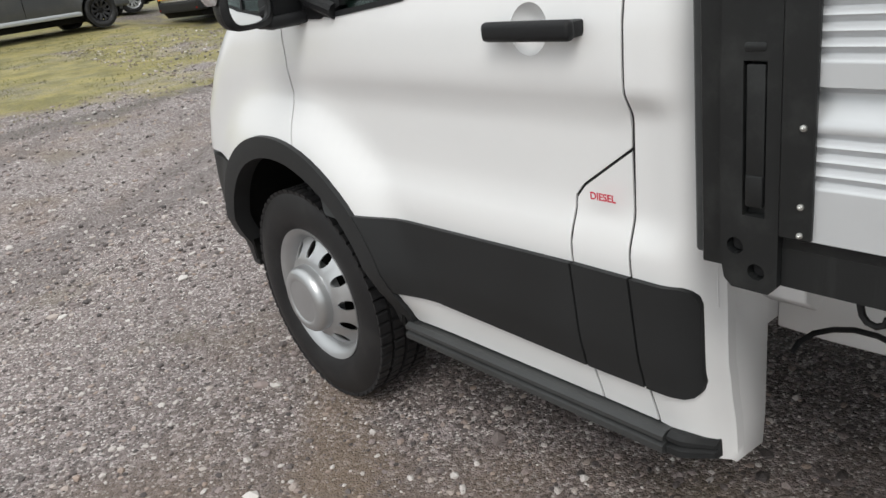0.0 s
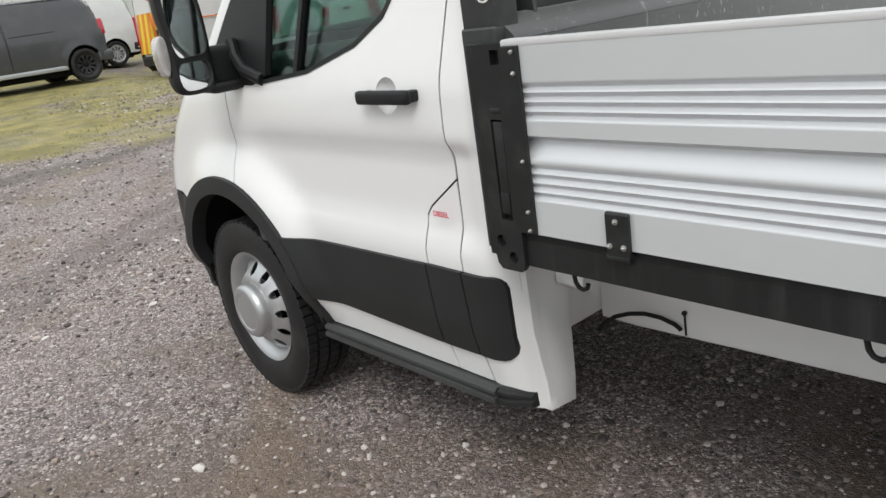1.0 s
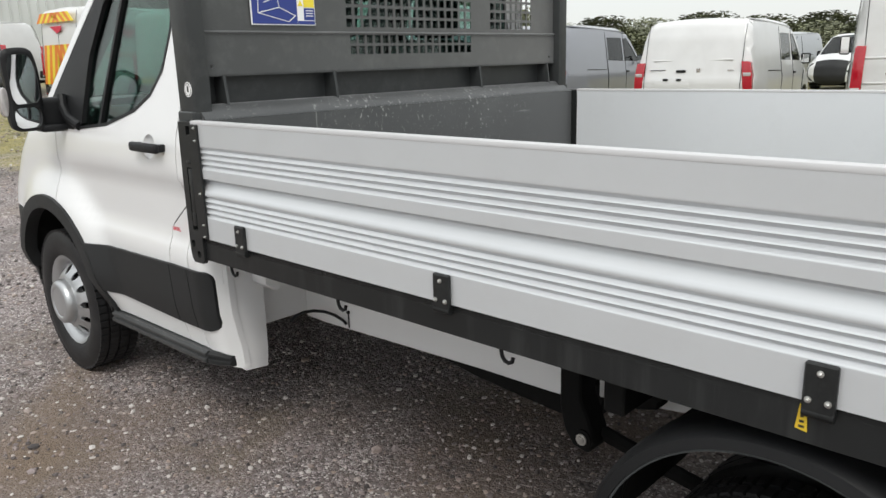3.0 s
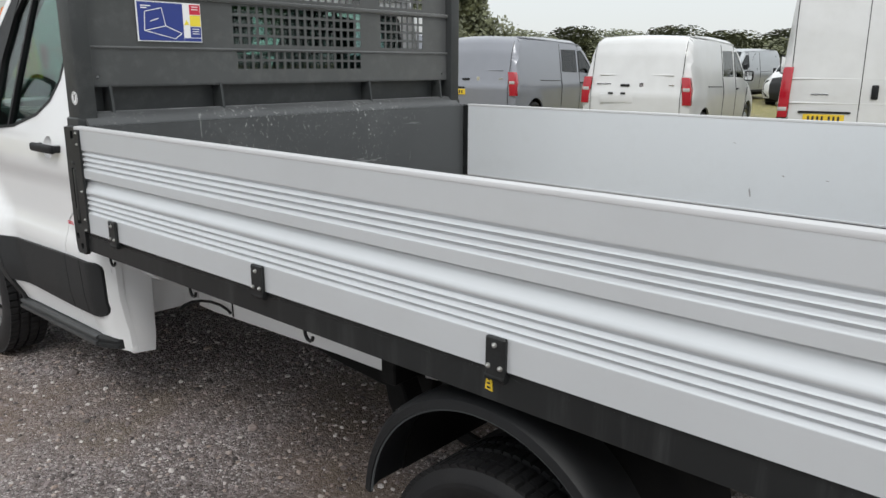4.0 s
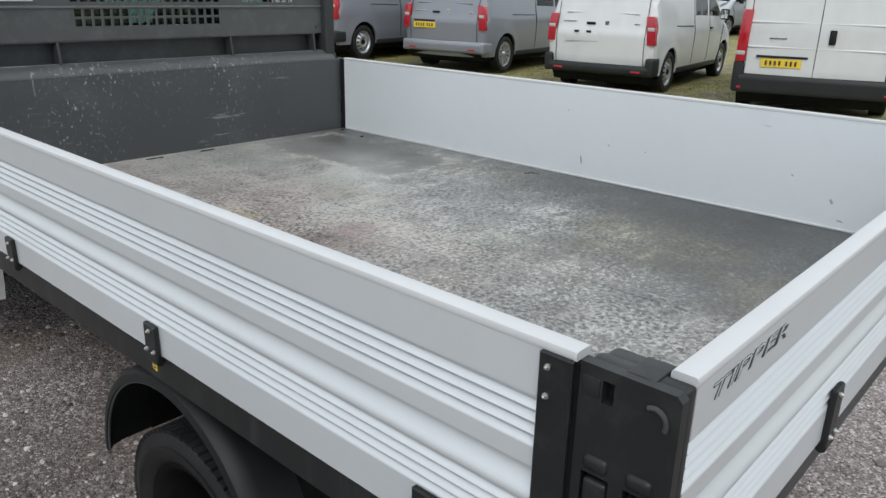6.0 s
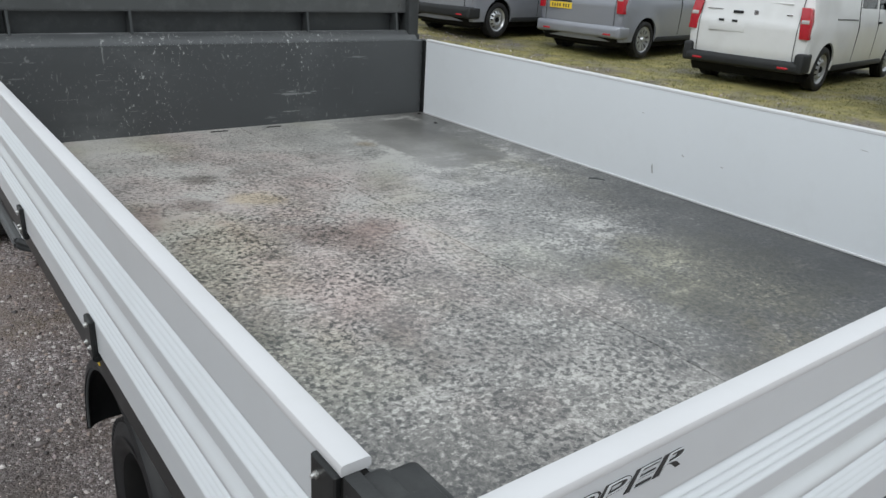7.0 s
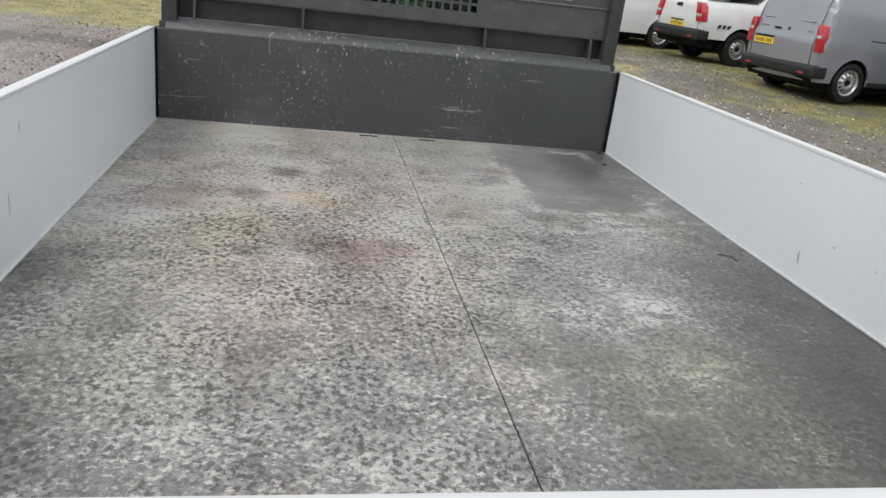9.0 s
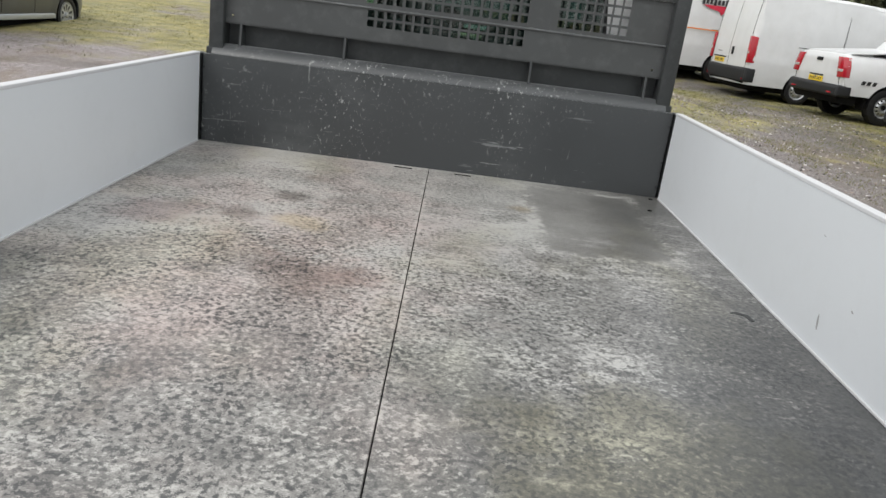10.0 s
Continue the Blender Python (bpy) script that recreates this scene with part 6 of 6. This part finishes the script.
MID = dict(name="parked_van", half_width=0.965, roof_z=1.90, belt=1.03, wheel_r=0.335, axles=(0.80, 4.075), bulkhead=3.05, handle_y=3.05, round=0.10,
    outline=[(0.06, 0.30), (0.0, 0.55), (-0.02, 0.95), (0.01, 1.05), (0.13, 1.62), (0.22, 1.82), (0.36, 1.90), (1.6, 1.935), (2.9, 1.90), (3.30, 1.80), (4.02, 1.20), (4.30, 1.10), (4.72, 0.98), (4.88, 0.78), (4.93, 0.50), (4.88, 0.28)],
    taper=([0.25, 0.5, 0.9, 1.05, 1.5, 1.9], [0.95, 0.985, 1.0, 0.995, 0.93, 0.86]), split=(6, 9, 10, 12),
    lamp=(0.80, 1.25, 0.135), lamp_clear=1.05, plate=(-0.42, 0.86, YELLOW), tail_handle=(-0.16, 1.11, 0.16, 0.04), bumper=(0.36, 0.58, ARCH), mirror=(3.55, 1.24),
    rails=[((1.05, 1.08), (1.95, 1.06))], seams=[[(2.05, 0.40), (2.02, 1.2), (2.05, 1.80)], [(3.0, 0.40), (2.98, 1.2), (2.98, 1.80)], [(3.98, 1.12), (3.85, 0.9), (3.72, 0.42)]],
    windows=[([(2.95, 1.22), (2.95, 1.68), (3.18, 1.70), (3.72, 1.26), (3.70, 1.20)], 0), ([(2.10, 1.24), (2.12, 1.70), (2.88, 1.70), (2.88, 1.22)], 1)],
    tail_ribs=(1.28,), rib_w=1.32, badges=[(0.12, 1.12, 0.07, 0.07), (-0.55, 1.13, 0.26, 0.018), (0.62, 1.12, 0.09, 0.02)])


def spec(base, **more):
    out = dict(base)
    out.update(more)
    return out


HIGH = dict(name="high_roof_van", half_width=1.025, roof_z=2.52, belt=1.02, tail_seams=[0.0, -0.88, 0.88], bar_w=0.66, wheel_r=0.345, axles=(0.98, 4.43), bulkhead=3.6, handle_y=4.05, round=0.07,
    outline=[(0.04, 0.34), (0.0, 0.60), (-0.01, 1.2), (0.03, 1.9), (0.09, 2.40), (0.16, 2.50), (0.30, 2.53), (2.2, 2.55), (3.7, 2.48), (4.05, 2.36), (4.75, 1.35), (5.0, 1.22), (5.30, 1.06), (5.38, 0.75), (5.40, 0.45), (5.34, 0.28)],
    taper=([0.25, 0.5, 0.9, 1.1, 1.7, 2.5], [0.965, 0.985, 1.0, 0.995, 0.965, 0.90]), split=(6, 9, 10, 12), tail_crown=0.02,
    lamp=(0.72, 1.42, 0.135), lamp_clear=0.84, plate=(-0.42, 0.72, YELLOW), tail_handle=(0.17, 1.09, 0.085, 0.19), bumper=(0.30, 0.56, ARCH), bumper_out=0.05, corner_top=0.74, corner_w=0.15, reflector_at=0.90, reflector_w=0.05, mirror=(4.25, 1.45), mirror_h=0.34, tail_ribs=(1.26, 0.93),
    rails=[((1.2, 1.35), (2.3, 1.34))], seams=[[(2.35, 0.42), (2.33, 1.3), (2.38, 2.2)], [(3.65, 0.42), (3.62, 1.3), (3.62, 2.2)]],
    windows=[([(3.68, 1.30), (3.68, 1.95), (3.95, 1.98), (4.42, 1.42), (4.40, 1.30)], 0)], badges=[(-0.5, 1.05, 0.22, 0.02)])
PICKUP = dict(name="pickup_truck", half_width=0.925, roof_z=1.30, belt=1.16, wheel_r=0.385, axles=(1.12, 4.27), bulkhead=1.95, handle_y=3.0, round=0.07,
    outline=[(0.06, 0.55), (0.02, 0.68), (-0.01, 0.92), (0.0, 1.26), (0.03, 1.34), (0.10, 1.37), (1.52, 1.38), (1.62, 1.46), (1.82, 1.74), (2.10, 1.81), (3.05, 1.80), (3.30, 1.74), (3.98, 1.22), (4.5, 1.14), (5.05, 1.02), (5.20, 0.80), (5.22, 0.50), (5.10, 0.42)],
    taper=([0.4, 0.6, 0.9, 1.1, 1.5, 1.8], [0.95, 0.985, 1.0, 0.97, 0.86, 0.76]), split=(5, 11, 12, 14), tail_crown=0.02,
    lamp=(0.90, 1.31, 0.20), lamp_clear=1.04, plate=(0.0, 0.80, YELLOW), tail_handle=(0.0, 1.22, 0.20, 0.07), bumper=(0.50, 0.74, ARCH), mirror=(3.40, 1.20),
    seams=[[(1.58, 0.55), (1.56, 1.14)], [(2.65, 0.5), (2.62, 1.2)], [(3.75, 0.5), (3.75, 1.2)]], tail_seams=[-0.80, 0.80],
    windows=[([(1.75, 1.22), (1.92, 1.66), (2.55, 1.70), (2.58, 1.20)], 0), ([(2.66, 1.20), (2.64, 1.70), (3.10, 1.69), (3.62, 1.26), (3.60, 1.20)], 0)], badges=[(0.0, 0.86, 0.06, 0.08)], light_bar_mat=ARCH)


def lowered(base, top, factor, **more):
    """The same van with everything above a height pressed down by a factor."""
    press = lambda pts: [(y, z if z < top else top + (z - top) * factor) for y, z in pts]
    return spec(base, outline=press(base["outline"]), windows=[(press(h), s) for h, s in base["windows"]], seams=[press(h) for h in base["seams"]], roof_z=top + (base["roof_z"] - top) * factor, **more)


def stand(x, y, yaw, dz=0.0):
    """A pose on the ground; yaw 0 faces +y, the tail's middle at x, y."""
    return pose(x, y, ground_height(x, y) + dz, 0, 0, yaw)


H8 = -82.0
BARE = spec(MID, plate=(-0.30, 0.90, None), bumper=(0.30, 0.47, ARCH), corner_top=0.60, corner_w=0.15)
vehicle("white panel van with red tail lamps and no number plate", "van", stand(9.58, 3.41, H8, 0.0), BARE, VANWHITE)
vehicle("grey metallic van with alloy wheels and yellow number plate", "van", stand(9.52, 6.88, H8, 0.02), spec(MID, wheels="alloy", bumper=(0.36, 0.58, GREY)), GREY)
vehicle("grey van with silver steel wheels and yellow number plate", "van", stand(8.02, 9.40, H8, 0.02), spec(MID, windows=[MID["windows"][0]]), GREY)
vehicle("tall white panel van with black door handle and yellow number plate", "van", stand(9.37, -0.08, -74.0, 0.0), HIGH, VANWHITE)
pick = vehicle("white pickup truck with red tail lamps", "pickup", stand(7.97, 13.6, H8, 0.0), PICKUP, VANWHITE)
for k in range(3):
    part("side_decal", prism([(0.42 + 0.13 * k, 0.80), (0.50 + 0.13 * k, 0.80), (0.53 + 0.13 * k, 0.88), (0.45 + 0.13 * k, 0.88)], "x", 0.928, 0.936), INK, pick, "black mud-splash decal")
vehicle("tall white van with long red tail lamps", "van", stand(6.93, 16.33, H8, 0.0), spec(HIGH, axles=(1.45, 4.9), plate=(-0.45, 0.83, YELLOW), lamp=(0.86, 1.48, 0.11), lamp_clear=1.10, bumper=(0.40, 0.74, ARCH), tail_ribs=()), VANWHITE)
vehicle("tall white van behind the grey van", "van", stand(9.6, 11.5, H8, 0.0), spec(HIGH, plate=(-0.42, 0.72, None)), VANWHITE)
works = vehicle("tall white works van with striped tail and red side mark", "van", stand(5.58, 18.9, H8 - 1, 0.0), spec(HIGH, axles=(1.55, 5.0), lamp=(0.85, 1.45, 0.07)), VANWHITE)
for z0, z1 in ((0.62, 1.62), (2.18, 2.42)):
    for k in range(-7, 8):
        side = 1 if k >= 0 else -1
        x0 = 0.135 * k
        pts = [(x0, z0), (x0 + 0.135, z0), (x0 + 0.135 - side * 0.25, z1), (x0 - side * 0.25, z1)]
        pts = [(max(-0.93, min(0.93, p[0])), p[1]) for p in pts]
        if abs(pts[0][0] - pts[1][0]) > 0.02:
            part("chevron_stripe", prism(pts, "y", -0.050 - 0.0015 * (k % 2), -0.035), ORANGE if k % 2 else LIME, works, "reflective chevron stripe")
part("red_mark", prism([(-0.30, 2.08), (0.30, 2.08), (0.24, 1.97), (0.02, 1.90), (-0.06, 1.96)], "y", -0.047, -0.030), REDPRINT, works)
mark = prism([(0.80, 1.97), (1.60, 1.97), (1.50, 1.81), (1.35, 1.75), (1.30, 1.83), (1.00, 1.89)], "x", 0.985, 1.005)
part("red_mark", mark, REDPRINT, works)
for k in range(7):
    part("print_bar", box(0.995, 0.80 + 0.11 * k, 2.06, 0.02, 0.07, 0.12 if k % 3 else 0.17), INK, works)
part("side_stripe", box(1.026, 1.5, 1.33, 0.012, 2.6, 0.03), ORANGE, works)
crew = spec(MID, windows=MID["windows"] + [([(2.10, 1.24), (2.12, 1.70), (2.88, 1.70), (2.88, 1.22)], -1)])
vehicle("dark grey van with black alloy wheels", "van", stand(3.45, 17.47, 97.0, 0.0), lowered(crew, 1.10, 0.77, axles=(0.57, 3.845), lamp=(0.92, 1.24, 0.08), wheels="black", sill_mat=SILVER, bumper=(0.36, 0.58, DARKGREY)), DARKGREY)
vehicle("small white van with silver alloy wheels", "van", stand(6.0, 22.4, 97.0, 0.0), spec(MID, wheels="alloy"), VANWHITE)
vehicle("dark van with silver sill standing on grass", "van", stand(-7.95, 6.5, 0.0, 0.0), spec(MID, wheels="alloy", sill_mat=SILVER), DARKGREY)
vehicle("silver van facing the yard", "van", stand(31.0, 8.9, 85.0, 0.0), spec(MID, wheels="alloy"), SILVER)
vehicle("white van facing the yard in front of the trees", "van", stand(31.0, 5.6, 82.0, 0.0), MID, VANWHITE)
vehicle("white van in the row behind", "van", stand(14.8, -1.35, H8, 0.0), MID, VANWHITE)


# ---- trees and hedge beyond the yard ----
def leaf_material(name, colour):
    mat = material(name, colour, 0.7, vary=0.5, scale=0.8)
    t = mat.node_tree
    bsdf = t.nodes["Principled BSDF"]
    src = bsdf.inputs["Base Color"].links[0].from_socket
    geo, rng, mul = t.nodes.new("ShaderNodeNewGeometry"), t.nodes.new("ShaderNodeMapRange"), t.nodes.new("ShaderNodeVectorMath")
    rng.inputs[3].default_value, rng.inputs[4].default_value = 0.55, 1.5
    mul.operation = "MULTIPLY"
    t.links.new(geo.outputs["Random Per Island"], rng.inputs[0])
    t.links.new(src, mul.inputs[0])
    t.links.new(rng.outputs[0], mul.inputs[1])
    t.links.new(mul.outputs[0], bsdf.inputs["Base Color"])
    return mat


LEAF = leaf_material("dark_green_leaves", (0.135, 0.145, 0.085))
BARK = material("bark", (0.09, 0.075, 0.06), 0.9, vary=0.3, scale=8, grain=0.5, grain_scale=60)


def tree(seed, height, spread, low=0.15):
    """A tree with a tapered trunk, limbs and a crown of many small leaf clumps."""
    rnd = random.Random(seed)
    ob = root("tree", Matrix(), "dense dark green tree beyond the parked vans", "tree", "tree line")
    bm = bmesh.new()
    trunk = [tube([(0, 0, 0), (rnd.uniform(-0.2, 0.2), rnd.uniform(-0.2, 0.2), height * 0.4), (0, 0, height * 0.8)], 0.18, 8)]
    blobs = []
    for k in range(26):
        z = height * (low + (1 - low) * (k + 0.5) / 26)
        r = spread * math.sin(math.pi * min(0.95, 0.22 + 0.72 * (k + 0.5) / 26)) ** 0.7
        a, d = rnd.uniform(0, 6.28), r * math.sqrt(rnd.uniform(0.1, 0.9))
        c = Vector((d * math.cos(a), d * math.sin(a), z + rnd.uniform(-0.3, 0.3)))
        blobs.append((c, spread * rnd.uniform(0.30, 0.52)))
        if k % 3 == 0:
            trunk.append(tube([(0, 0, z * 0.7), tuple(c * 0.6 + Vector((0, 0, z * 0.35))), tuple(c)], 0.05, 5))
    part("trunk", joined(*trunk), BARK, ob)
    verts, faces = [], []
    for c, r in blobs:
        for _ in range(620):
            v = Vector((rnd.gauss(0, 1), rnd.gauss(0, 1), rnd.gauss(0, 1))).normalized() * r * rnd.uniform(0.55, 1.08)
            p = c + Vector((v.x, v.y, v.z * 0.8))
            s = rnd.uniform(0.05, 0.13)
            u = Vector((rnd.gauss(0, 1), rnd.gauss(0, 1), rnd.gauss(0, 0.6))).normalized()
            w = u.orthogonal().normalized() * s * 0.7
            k = len(verts)
            verts += [tuple(p - u * s), tuple(p + w), tuple(p + u * s), tuple(p - w)]
            faces += [(k, k + 1, k + 2), (k, k + 2, k + 3)]
    me = bpy.data.meshes.new("crown")
    me.from_pydata(verts, [], faces)
    me.materials.append(LEAF)
    new("crown", me).parent = ob
    return ob


def tree_line():
    rnd = random.Random(21)
    kinds = [tree(3, 4.6, 2.4, 0.05), tree(5, 5.4, 2.7, 0.05), tree(8, 4.0, 2.6, 0.02)]
    used = set()
    n = 0
    for k in range(60):
        # a hedge line far behind the vans, bending round ahead of the truck as far as the shed
        a = radians(-8 + 1.2 * k)
        d = rnd.uniform(56, 62)
        x, y = -2 + d * math.cos(a), -3 + d * math.sin(a)
        tall, wide = 0.68 + 0.07 * rnd.uniform(-1, 1), 1.45
        if math.degrees(a) > 40:
            d *= 0.62
            x, y, tall, wide = -2 + d * math.cos(a), -3 + d * math.sin(a), 1.25, 1.1
        kind = n % 3
        if kind not in used:
            used.add(kind)
            kinds[kind].matrix_world = pose(x, y, -0.3, 0, 0, 40 * kind)
            kinds[kind].scale = (wide, wide, tall)
        else:
            o = copy_thing(kinds[kind], pose(x, y, -0.3, 0, 0, rnd.uniform(0, 360)))  # same meshes
            o.scale = (wide, wide, tall)
        n += 1


tree_line()


# ---- building behind ----
def shed():
    ob = root("industrial_shed", Matrix(), "pale grey clad industrial building behind the parked vans", "building")
    part("wall", box(8, 46, 3.0, 26, 0.3, 7.0, 0.02), material("pale_cladding", (0.55, 0.57, 0.57), 0.6, vary=0.06, scale=0.5), ob)
    for k in range(52):
        part("cladding_rib", box(-4.8 + 0.5 * k, 45.82, 3.0, 0.08, 0.06, 6.9), ob.children[0].active_material, ob)
    part("green_panel", box(11.2, 45.74, 5.35, 1.0, 0.12, 1.9, 0.02), material("green_sheet", (0.10, 0.32, 0.11), 0.5, vary=0.1, scale=2), ob, "mid-green painted panel")
    part("roof_edge", box(8, 46, 6.6, 26.4, 0.6, 0.25, 0.03), material("grey_flashing", (0.3, 0.32, 0.33), 0.5), ob)


shed()
